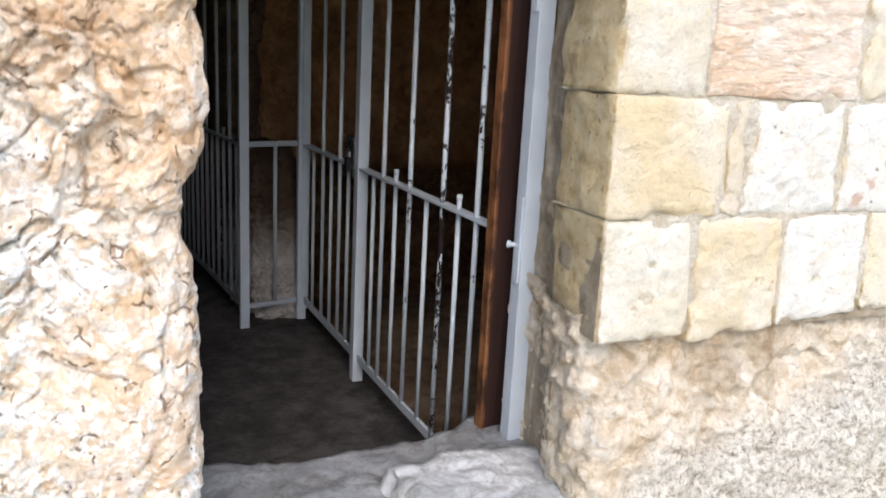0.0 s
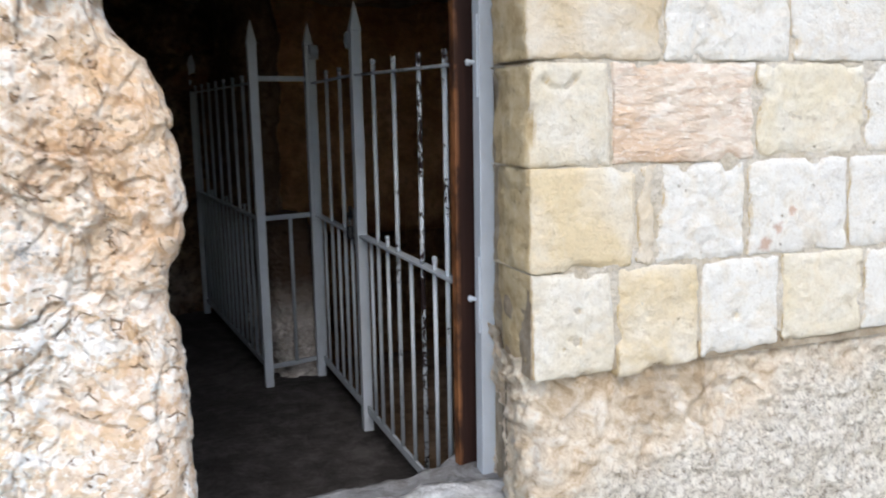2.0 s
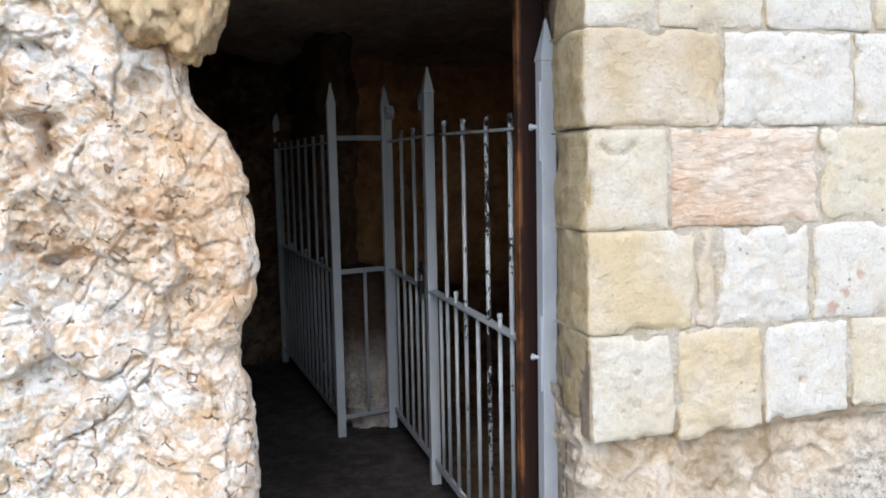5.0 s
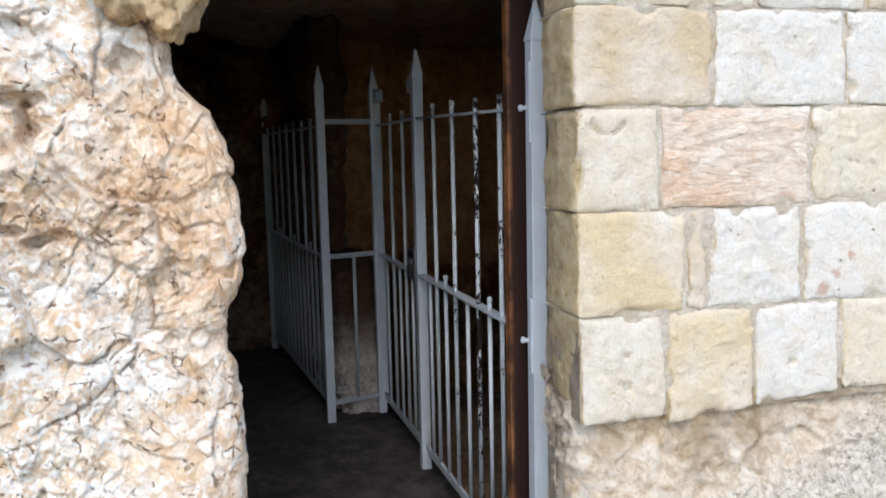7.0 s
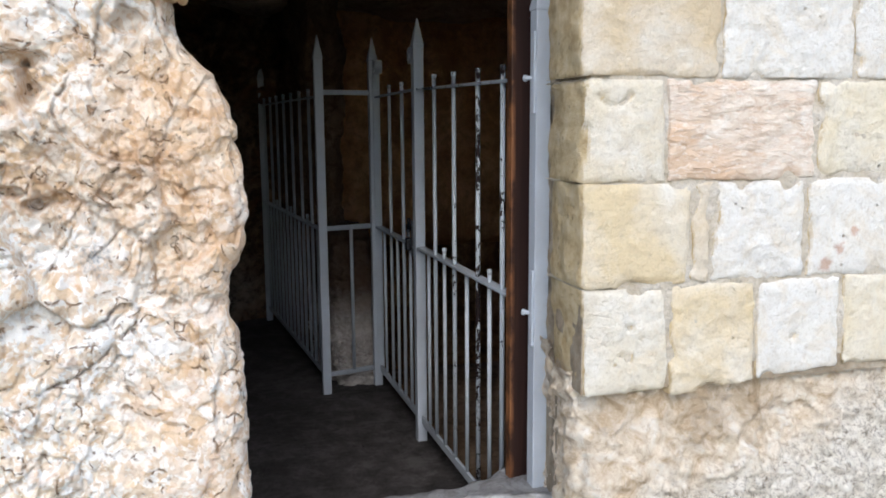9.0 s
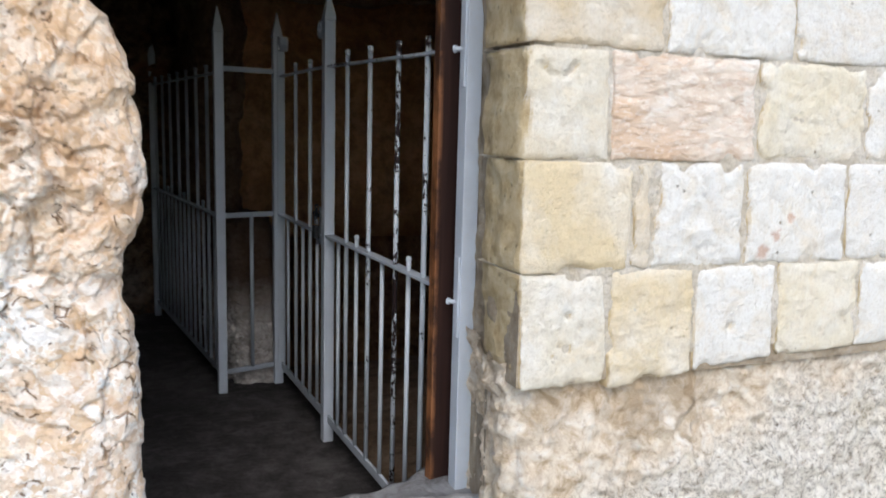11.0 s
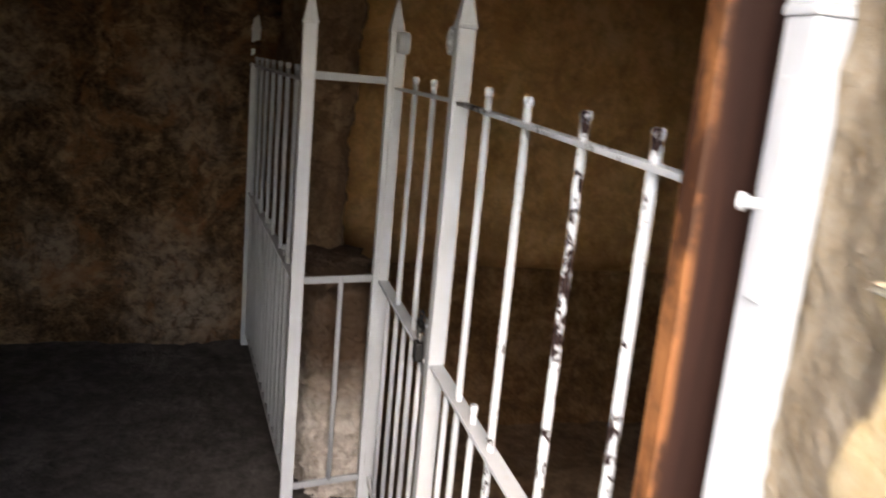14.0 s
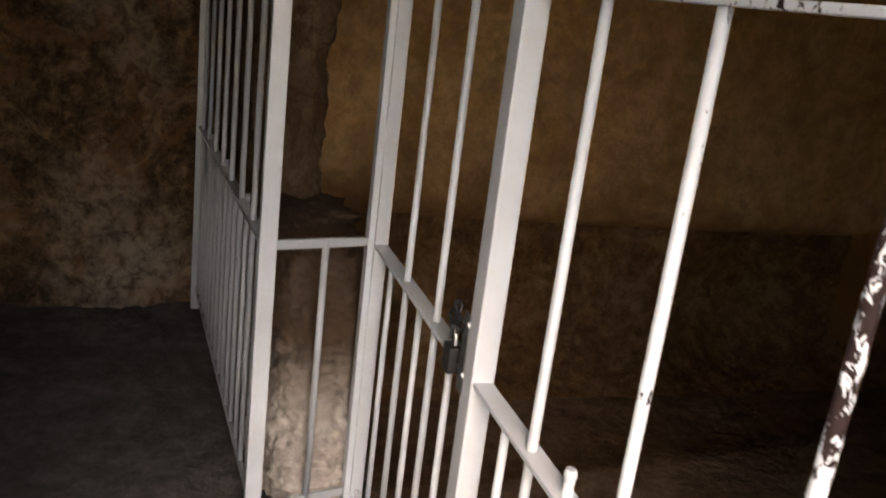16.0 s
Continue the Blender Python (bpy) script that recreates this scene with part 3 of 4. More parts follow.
# worn pockets: centre, half width and height, depth
HOLLOWS = ((0.098, 1.585, 0.075, 0.022, 0.055), (0.100, 1.525, 0.024, 0.065, 0.055), (0.112, 1.292, 0.050, 0.024, 0.06), (0.055, 1.33, 0.03, 0.018, 0.04),
           (-0.03, 1.54, 0.035, 0.018, 0.05), (0.296, 1.658, 0.045, 0.028, 0.06), (0.345, 1.055, 0.020, 0.014, 0.02), (0.225, 0.955, 0.03, 0.035, 0.02))
# open fissures: width, depth, course
FISSURES = ((0.0045, 0.030, ((0.276, 1.031), (0.215, 0.965), (0.160, 0.922), (0.078, 0.896))), (0.005, 0.022, ((0.276, 1.012), (0.30, 0.965), (0.334, 0.934))),
            (0.004, 0.018, ((0.276, 1.031), (0.300, 1.078), (0.330, 1.092), (0.372, 1.075), (0.404, 1.044), (0.411, 0.896))), (0.004, 0.020, ((0.327, 1.20), (0.327, 1.09))),
            (0.008, 0.030, ((0.245, 0.845), (0.30, 0.812), (0.365, 0.792))), (0.006, 0.022, ((-0.013, 1.045), (-0.006, 0.98))), (0.005, 0.020, ((0.034, 1.03), (0.028, 0.975))),
            (0.005, 0.02, ((-0.09, 0.81), (0.0, 0.86), (0.078, 0.875))), (0.006, 0.024, ((-0.09, 1.155), (0.055, 1.165))), (0.004, 0.016, ((0.37, 1.31), (0.395, 1.25))),
            (0.0035, 0.014, ((0.16, 1.72), (0.165, 1.62))), (0.004, 0.014, ((0.12, 1.49), (0.20, 1.535))), (0.005, 0.018, ((0.46, 0.93), (0.44, 0.86), (0.40, 0.83))))


def cliff(u, v):
    z = -0.05 + 3.35 * (v * 0.72 if v < 0.86 else 0.6192 + (v - 0.86) * (0.3808 / 0.14))
    edge, r = lerp_table(DOOR_EDGE, z), 0.07
    near = 0.60
    if u < 0.16:
        s = -2.6 + 1.75 * (u / 0.16)
        x, y, n = edge - 0.07 + s, 1.60, Vector((0, -1, 0))
    elif u < 0.74:
        s = -0.85 + 0.85 * (u - 0.16) / 0.58
        x, y, n = edge - r + s, 1.60, Vector((0, -1, 0))
    elif u < 0.84:
        a = (u - 0.74) / 0.10 * math.pi / 2
        n = Vector((math.sin(a), -math.cos(a), 0))
        x, y = edge - r + r * n.x, 1.60 + r + r * n.y
    else:
        k = (u - 0.84) / 0.16
        x, y, n = edge - 0.32 * k, 1.60 + r + 0.55 * k, Vector((1, 0, 0))
    bulge = 0.03 * math.sin(z * 2.3 + x * 1.7)
    p = Vector((x, y, z))
    fade = 0.42 + 0.58 * min(1.0, max(0.0, (edge - x) / 0.20))
    h = chunks(p) * fade + bulge * fade + 0.006 * noise.noise(p * 30)
    if u > 0.16 and z < 1.9:
        fx, fz = x + 0.010 * noise.noise(p * 21) + 0.004 * noise.noise(p * 60), z + 0.010 * noise.noise(p * 19 + Vector((5, 5, 5)))
        for wide, deep, line in FISSURES:
            d = from_line(fx, fz, line)
            if d < 4 * wide:
                h -= 0.75 * deep * fade * (0.7 + noise.noise(p * 31)) * math.exp(-(d / (0.7 * wide)) ** 2)
    bent = p + 0.030 * noise.noise_vector(p * 11) + 0.012 * noise.noise_vector(p * 34)
    for hx, hz, rx, rz, deep in HOLLOWS:
        k = ((bent.x - hx) / rx) ** 2 + ((bent.z - hz) / rz) ** 2
        if k < 1:
            h -= deep * min(1.0, 1.5 * (1 - k)) * (0.75 + 0.6 * noise.noise(p * 25))
    return p + n * h


rock_wall = sheet("cliff_rock", 470, 620, cliff, ROCK)
tagged(rock_wall, "rough weathered cream and rust limestone cliff beside the doorway", "rock", kind="structure")


def boulder(name, centre, radii, material, label, seed, rot=(0, 0, 0), rough=0.22, seg=96):
    """A knobbly lump of rock."""
    turn = Euler([radians(a) for a in rot]).to_matrix()
    verts, faces, rings = [], [], seg // 2
    for j in range(rings + 1):
        th = math.pi * j / rings
        for i in range(seg):
            ph = 2 * math.pi * i / seg
            d = Vector((math.sin(th) * math.cos(ph), math.sin(th) * math.sin(ph), math.cos(th)))
            q = d * 1.3 + Vector((seed * 7.1, seed * 3.3, 0))
            k = 1 + rough * noise.fractal(q * 1.4, 0.8, 2.0, 4) + 0.7 * rough * (0.4 - noise.voronoi(q * 3.0)[0][0]) + 0.5 * facet(q, 6.0, 0.5)[0] + 0.02 * noise.fractal(q * 12.0, 0.8, 2.0, 3)
            sq = Vector([math.copysign(abs(c) ** 0.8, c) for c in d])
            verts.append(turn @ Vector((sq.x * radii[0], sq.y * radii[1], sq.z * radii[2])) * k + Vector(centre))
    for j in range(rings):
        for i in range(seg):
            a, b2 = j * seg + i, j * seg + (i + 1) % seg
            faces.append((a, b2, b2 + seg, a + seg))
    ob = new(name, mesh_of(name, verts, faces, material))
    return tagged(ob, label, "rock")


boulder("boulder", (0.418, 1.64, 1.855), (0.072, 0.11, 0.16), KNOB, "ochre knob of rock overhanging the doorway edge", 1, (0, 14, 0))
boulder("boulder", (0.30, 1.59, 1.87), (0.075, 0.10, 0.13), KNOB, "smaller tan rock lump wedged into the cliff", 2, (0, -10, 20))


# bedrock under the masonry, wrapping into the doorway
def bedrock(u, v):
    z = -0.05 + v * 0.87
    lean = 0.14 * (0.80 - z)
    cx = 1.335 - 0.02 * v
    if u < 0.18:
        k = u / 0.18
        x, y, n = cx + lerp_table([(0, 0.095), (0.5, 0.078), (0.76, 0.014), (1, 0)], k), 2.12 - (2.12 - 1.66) * k, Vector((-1, 0, 0))
    elif u < 0.26:
        a = (u - 0.18) / 0.08 * math.pi / 2
        n = Vector((-math.cos(a), -math.sin(a), 0))
        x, y = cx + 0.07 + 0.07 * n.x, 1.66 + 0.07 * n.y
    else:
        k = (u - 0.26) / 0.74
        x = cx + 0.07 + 1.5 * k if k < 0.8 else cx + 1.27 + 3.0 * (k - 0.8) / 0.2
        y, n = 1.592 - 0.05 * (x - 1.33), Vector((0, -1, 0))
    p = Vector((x, y, z))
    h = crags(p + Vector((5, 0, 0)), 0.022, 0.38, 0.010, 0.009)
    return p + n * h + Vector((0, -lean * (1.0 if u > 0.2 else u / 0.2), 0))


tagged(sheet("bedrock_base", 300, 130, bedrock, BASE), "pitted tan and grey bedrock under the masonry", "rock", kind="structure")


# ---- threshold and ground ----
def sill_top(u, v):
    x = 0.30 + 1.22 * u
    inner = 2.08 + 0.05 * math.sin(x * 5.0) + 0.05 * u + 0.025 * noise.noise(Vector((x * 9, 0, 3)))
    if v < 0.1:
        y, z = 1.30, -0.05 + v * 3.5
    elif v < 0.85:
        k = (v - 0.1) / 0.75
        y, z = 1.32 + (inner - 1.32) * k, 0.33
    else:
        k = (v - 0.85) / 0.15
        y, z = inner + 0.015 + 0.05 * k, 0.33 - 0.38 * k
    p = Vector((x, y, z))
    d = 0.022 * noise.fractal(p * 4, 0.8, 2, 3) + 0.006 * noise.noise(p * 25)
    return p + (Vector((0, 0, d)) if 0.1 <= v <= 0.87 else Vector((0, d * 0.5, 0)))


tagged(sheet("threshold", 130, 110, sill_top, SILL), "worn grey stone threshold of the doorway", "threshold", kind="structure")


def ledge_top(u, v):
    x = 0.92 + 0.62 * u
    back = 1.86 + 0.10 * math.sin(u * 2.6) - 0.14 * u + 0.02 * noise.noise(Vector((x * 11, 2, 0)))
    k = min(1.0, v / 0.82)
    y = 1.20 + (back - 1.20) * k
    z = 0.375 if v <= 0.82 else 0.375 - 0.10 * (v - 0.82) / 0.18
    if u < 0.08:
        z -= 0.10 * (1 - u / 0.08)
        x += 0.04 * noise.noise(Vector((y * 9, 0, 1)))
    if v < 0.06:
        z -= 0.42 * (1 - v / 0.06)
    p = Vector((x, y + (0.012 if v > 0.82 else 0), z))
    return p + Vector((0, 0, 0.020 * noise.fractal(p * 6, 0.8, 2, 4)))


tagged(sheet("stone_ledge", 90, 90, ledge_top, LEDGE), "pale rough stone ledge in front of the threshold", "ledge")


def ground_sheet(u, v):
    def spread(k):
        s = 2 * k - 1
        return math.copysign(abs(s) ** 5 * 2500 + abs(s) * 4, s)
    x, y = spread(u), spread(v)
    flat = 0.012 * noise.noise(Vector((x * 2, y * 2, 0))) if abs(x) < 20 and abs(y) < 20 else 0
    if 1.45 < y < 7.1 and -2.7 < x < 6.4:
        flat = -1.1
    return Vector((x, y, flat - 0.012))


tagged(sheet("ground", 70, 70, ground_sheet, GROUND), "pale trodden earth in front of the cliff", "ground", kind="structure")


# ---- the rock chamber ----
def wall_sheet(name, a, b, z0, z1, inward, material, nu, nv, amp, label, scale=1.6, extra=None):
    a, b, n = Vector(a), Vector(b), Vector(inward)

    def fn(u, v):
        p = a.lerp(b, u)
        p = Vector((p.x, p.y, z0 + (z1 - z0) * v))
        h = amp * noise.fractal(p * scale + Vector((11, 5, 2)), 0.75, 2.1, 5) + amp * 0.35 * (0.4 - noise.voronoi(p * 3.4)[0][0])
        if amp > 0.05:
            h += facet(p, 4.5, 0.30)[0] + facet(p, 12.0, 0.35)[0]
        if extra:
            h += extra(p)
        return p + n * h
    return tagged(sheet(name, nu, nv, fn, material), label, "wall", kind="structure")


def hollow(p):
    """A shallow grave niche worn into the lower wall."""
    k = ((p.x - 4.2) / 0.62) ** 2 + ((p.z - 0.05) / 0.42) ** 2
    worn = -0.20 * max(0.0, 1 - k) ** 0.5 if k < 1 else 0.0
    # the foot curves out into the sunken floor
    return worn + 0.42 * math.exp(-max(0.0, p.z + 0.42) / 0.17)


def drip(p):
    """The smooth upper wall ends below in a broken, rounded lip."""
    low = 0.56 + 0.03 * noise.noise(Vector((p.x * 2.2, 3, 0)))
    return 0.035 * math.exp(-((p.z - low - 0.03) / 0.05) ** 2) - 0.12 * max(0.0, 1 - (p.z - 0.48) / 0.06 if p.z < 0.54 else 0)


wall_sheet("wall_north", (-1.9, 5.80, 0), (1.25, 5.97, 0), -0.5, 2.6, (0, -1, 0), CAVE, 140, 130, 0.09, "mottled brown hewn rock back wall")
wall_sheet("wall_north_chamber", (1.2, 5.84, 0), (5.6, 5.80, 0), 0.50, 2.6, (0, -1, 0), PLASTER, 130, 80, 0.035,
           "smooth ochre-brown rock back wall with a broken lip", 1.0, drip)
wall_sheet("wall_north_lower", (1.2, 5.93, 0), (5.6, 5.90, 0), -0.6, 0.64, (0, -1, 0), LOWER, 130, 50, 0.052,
           "rough brown rock under the lip of the back wall, stain and painted shade", 1.6, hollow)
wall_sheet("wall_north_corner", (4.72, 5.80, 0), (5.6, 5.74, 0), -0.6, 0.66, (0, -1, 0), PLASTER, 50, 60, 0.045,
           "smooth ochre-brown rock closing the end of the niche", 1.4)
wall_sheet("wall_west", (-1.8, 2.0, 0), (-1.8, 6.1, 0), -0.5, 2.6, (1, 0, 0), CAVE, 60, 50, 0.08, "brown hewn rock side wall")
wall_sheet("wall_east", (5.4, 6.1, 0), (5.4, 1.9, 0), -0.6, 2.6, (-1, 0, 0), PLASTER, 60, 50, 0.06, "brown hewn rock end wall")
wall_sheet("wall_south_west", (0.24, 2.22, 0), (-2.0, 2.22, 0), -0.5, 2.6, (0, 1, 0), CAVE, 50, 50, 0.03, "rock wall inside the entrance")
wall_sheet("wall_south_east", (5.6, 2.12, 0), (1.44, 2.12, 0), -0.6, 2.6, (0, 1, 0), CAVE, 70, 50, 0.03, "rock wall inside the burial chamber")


def level_sheet(name, lo, hi, z, material, nu, nv, amp, label, category, scale=1.5, sink=None):
    def fn(u, v):
        p = Vector((lo[0] + (hi[0] - lo[0]) * u, lo[1] + (hi[1] - lo[1]) * v, z))
        h = amp * noise.fractal(p * scale, 0.8, 2.1, 5)
        return p + Vector((0, 0, h + (sink(p) if sink else 0)))
    return tagged(sheet(name, nu, nv, fn, material), label, category, kind="structure")


def grave(p):
    """Beyond a broken edge the burial chamber's floor drops."""
    edge = 4.42 + 0.13 * max(0.0, p.x - 2.2) + 0.06 * noise.noise(p * 3)
    if p.x < 1.45:
        return 0.0
    return -0.38 / (1 + math.exp(-(p.y - edge) * 30)) * min(1.0, (p.x - 1.45) / 0.12)


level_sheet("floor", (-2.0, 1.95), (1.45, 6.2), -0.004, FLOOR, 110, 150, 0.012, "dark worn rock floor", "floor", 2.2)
level_sheet("chamber_floor", (1.45, 1.95), (5.6, 6.2), -0.004, CHFLOOR, 110, 150, 0.012, "brown rock floor of the burial chamber", "floor", 2.2, grave)
level_sheet("ceiling", (-2.2, 1.9), (5.8, 6.3), 2.26, VAULT, 110, 80, 0.10, "hewn rock ceiling", "ceiling", 1.3)


def pier(u, v):
    z = -0.1 + 2.5 * v
    path = [(0.0, (1.03, 5.95)), (0.35, (1.08, 4.95)), (0.42, (1.12, 4.87)), (0.55, (1.27, 4.87)), (0.62, (1.325, 4.94)), (1.0, (1.37, 5.95))]
    x, y = lerp_table([(k, p[0]) for k, p in path], u), lerp_table([(k, p[1]) for k, p in path], u)
    n = Vector((lerp_table([(0.3, -1.0), (0.45, -0.3), (0.55, 0.3), (0.66, 1.0)], u), lerp_table([(0.33, 0.0), (0.45, -1.0), (0.53, -1.0), (0.66, 0.0)], u), 0))
    p = Vector((x, y, z))
    return p + n * (0.05 * noise.fractal(p * 3.5, 0.8, 2, 5) + facet(p, 8.0, 0.35)[0] + facet(p, 22.0, 0.4)[0])


tagged(sheet("rock_pier", 120, 110, pier, PIER_ROCK), "dark brown rock pier between the two chambers", "wall", kind="structure")


def stump(u, v):
    z = -0.03 + 0.86 * min(1.0, v / 0.8)
    top = max(0.0, (v - 0.8) / 0.2)
    a = math.pi * (1.0 + u) if u <= 1 else 0
    hx, hy = 0.165, 0.75
    sx, sy = math.copysign(abs(math.cos(a)) ** 0.5, math.cos(a)), -abs(math.sin(a)) ** 0.55
    shrink = (1 - 0.12 * (z / 0.83) ** 2) * (1 - top * 0.96)
    p = Vector((1.252 + hx * sx * shrink, 4.90 + hy * sy * shrink * (1 - 0.12 * (z / 0.83) ** 2), z + 0.02 * math.sin(top * 3)))
    n = Vector((sx, sy, 0.4)).normalized()
    return p + n * (0.034 * noise.fractal(p * 6.5, 0.8, 2, 5) + facet(p, 14.0, 0.8)[0] + facet(Vector((p.x, p.y, p.z * 1.8)), 30.0, 1.3)[0] + 0.006 * noise.noise(p * 60)) * (1 - top * 0.6)


tagged(sheet("rock_stump", 130, 150, stump, STUMP), "pale rough stump of rock behind the fence panel", "rock")

# lintel and the mass over the doorway and behind the facings
bm = bmesh.new()
box(bm, (0.05, 1.64, 2.17), (1.50, 2.24, 3.3), 0.03)
tagged(part("lintel", bm, CAVE, None), "rock lintel over the doorway", "lintel", kind="structure")
bm = bmesh.new()
box(bm, (-2.9, 2.0, 2.42), (6.6, 7.2, 3.32), 0.05)
tagged(part("cliff_top", bm, ROCK, None), "limestone mass above the chamber", "rock", kind="structure")
bm = bmesh.new()
box(bm, (-2.6, 1.78, -0.1), (0.10, 2.16, 3.25))
tagged(part("cliff_core", bm, CAVE, None), "solid rock behind the cliff face", "rock", kind="structure")

for lo, hi in (((-2.9, 1.9, -0.1), (-1.98, 7.2, 3.3)), ((5.62, 1.9, -0.1), (6.6, 7.2, 3.3)), ((-2.9, 6.45, -0.1), (6.6, 7.2, 3.3))):
    bm = box(bmesh.new(), lo, hi, 0.06)
    tagged(part("cliff_mass", bm, ROCK, None), "limestone mass enclosing the chamber", "rock", kind="structure")

# ---- masonry wall ----
bm = bmesh.new()
profile = [(1.308, 1.556)]
for (x0, y0), (x1, y1), steps in (((1.308, 1.556), (1.323, 1.72), 4), ((1.323, 1.72), (1.374, 1.84), 8), ((1.374, 1.84), (1.425, 2.06), 14), ((1.425, 2.06), (1.46, 2.11), 2)):
    profile += [(x0 + (x1 - x0) * k / steps, y0 + (y1 - y0) * k / steps) for k in range(1, steps + 1)]
JAMB = len(profile) - 2
profile += [(5.0, 2.11), (5.0, 1.3735), (1.9, 1.527)]
rows_z = [0.775 + 0.02 * k for k in range(127)]
ring = []
for z in rows_z:
    ring.append([bm.verts.new((x + (0.014 * noise.fractal(Vector((x * 9, y * 14, z * 11)), 0.8, 2.0, 4) if 3 < k <= JAMB else 0), y, z)) for k, (x, y) in enumerate(profile)])
for lo, hi in zip(ring, ring[1:]):
    for k in range(len(profile)):
        bm.faces.new((lo[k], lo[(k + 1) % len(profile)], hi[(k + 1) % len(profile)], hi[k]))
bm.faces.new(ring[-1])
for k in range(4, JAMB):
    (x0, y0), (x1, y1) = profile[k], profile[k + 1]
    v0, v1 = [bm.verts.new((x, y, 0.25)) for x, y in ((x0, y0), (x1, y1))]
    bm.faces.new((v0, v1, ring[0][k + 1], ring[0][k]))
wall_east_face = part("masonry_wall", bm, RENDERING, None)
tagged(wall_east_face, "coursed cream limestone masonry with lime mortar joints", "wall", kind="structure")


def face_y(x):
    return 1.545 - 0.05 * (x - 1.31)


def mortar_bed(u, v):
    """Lime mortar, pressed unevenly into the joints and smeared over worn arrises."""
    x, z = 1.316 + 1.45 * u, 0.825 + 1.46 * v
    q = Vector((x, 0, z))
    back = 0.0065 - 0.006 * noise.fractal(q * 8.0, 0.8, 2.0, 3) - 0.002 * noise.noise(q * 60)
    return Vector((x, face_y(x) + max(0.0005, back), z))


joints = sheet("mortar_joint", 360, 330, mortar_bed, MORTAR)
joints.parent = wall_east_face


def ashlar(corners, depth, seed, material, tint, rough=0.006, quoin=False, fine=13, dents=()):
    """One block: corners are (x, z) bottom-left, bottom-right, top-right, top-left on the wall's face."""
    bl, br, tr, tl = [Vector((c[0], 0, c[1])) for c in corners]
    w, h = (br - bl).length, (tl - bl).length
    nu, nv = max(7, int(w / 0.26 * fine)), max(7, int(h / 0.26 * fine))
    off = Vector((seed * 3.7, seed * 1.9, seed * 5.3))
    verts, faces = [], []
    proud = 0.003 + 0.0035 * noise.noise(off * 2.1)
    round_off = [0.006 + 0.014 * max(0.0, noise.noise(off + Vector((k * 3.1, 1, 2))) + 0.25) for k in range(4)]
    def ticks(n, size):
        # rows close to the arris keep it crisp
        a, b2 = 0.004 / size, 0.011 / size
        return [0.0, a, b2] + [b2 + (1 - 2 * b2) * k / (n - 4) for k in range(1, n - 4)] + [1 - b2, 1 - a, 1.0]
    tu, tv = ticks(nu, w), ticks(nv, h)
    nu, nv = len(tu) - 1, len(tv) - 1
    for j in range(nv + 1):
        for i in range(nu + 1):
            u, v = tu[i], tv[j]
            p = bl.lerp(br, u).lerp(tl.lerp(tr, u), v)
            du, dv = min(u, 1 - u) * w, min(v, 1 - v) * h
            e = min(du, dv)
            wob = 0.0075 * noise.noise(p * 12 + off) + 0.003 * noise.noise(p * 42 + off) - 0.001
            p.x += wob * max(0.0, 1 - du / 0.03) * (-1 if u < 0.5 else 1) * (0.5 if quoin and u < 0.5 else 0.9)
            p.z += wob * max(0.0, 1 - dv / 0.03) * (-1 if v < 0.5 else 1) * 0.7
            # worn corners
            cr = round_off[(1 if u > 0.5 else 0) + (2 if v > 0.5 else 0)]
            if du < cr and dv < cr:
                past = math.hypot(cr - du, cr - dv) - cr
                if past > 0:
                    k = past / math.hypot(cr - du, cr - dv)
                    p.x += k * (cr - du) * (1 if u < 0.5 else -1)
                    p.z += k * (cr - dv) * (1 if v < 0.5 else -1)
            bite = max(0.0, noise.noise(p * 14 + off * 1.7) - 0.22)
            soft = 0.0095 * math.exp(-e / 0.009) * (0.8 + 0.7 * noise.noise(p * 9 + off)) + 0.065 * bite * math.exp(-e / 0.014)
            for dx, dz, dr, dd in dents:
                soft += dd * math.exp(-(((p.x - dx) ** 2 + (p.z - dz) ** 2) / dr ** 2))
            r = rough * noise.fractal(p * 15 + off, 0.8, 2, 4) + 0.5 * rough * noise.fractal(p * 50 + off, 0.8, 2, 2)
            verts.append(Vector((p.x, face_y(p.x) - proud - r + soft, p.z)))
    idx = lambda i, j: j * (nu + 1) + i
    for j in range(nv):
        for i in range(nu):
            faces.append((idx(i, j), idx(i + 1, j), idx(i + 1, j + 1), idx(i, j + 1)))
    border = [(i, 0) for i in range(nu)] + [(nu, j) for j in range(nv)] + [(i, nv) for i in range(nu, 0, -1)] + [(0, j) for j in range(nv, 0, -1)]
    layers = 10 if quoin else 2
    prev = [idx(*b) for b in border]
    for k in range(1, layers + 1):
        cur = []
        for b in border:
            v0 = verts[idx(*b)]
            d = depth * k / layers
            n = 0.006 * noise.fractal(Vector((v0.x, v0.y + d, v0.z)) * 13 + off, 0.8, 2, 3)
            cur.append(len(verts))
            verts.append(Vector((v0.x + n + (0.018 * (d / depth) ** 3 if quoin and b[0] == 0 else 0), v0.y + d, v0.z - (0.4 * n))))
        m = len(border)
        for a in range(m):
            faces.append((prev[a], cur[a], cur[(a + 1) % m], prev[(a + 1) % m]))
        prev = cur
    ob = new("stone_block", mesh_of("stone_block", verts, faces, material))
    ob.color = (*tint, 1)
    ob.parent = wall_east_face
    return ob


CREAM, YELLOW, WHITE, TAN, PALEYEL = (0.65, 0.565, 0.41), (0.66, 0.535, 0.335), (0.71, 0.68, 0.615), (0.60, 0.48, 0.315), (0.68, 0.595, 0.425)
QUOIN = (0.66, 0.575, 0.42)
G = 0.005
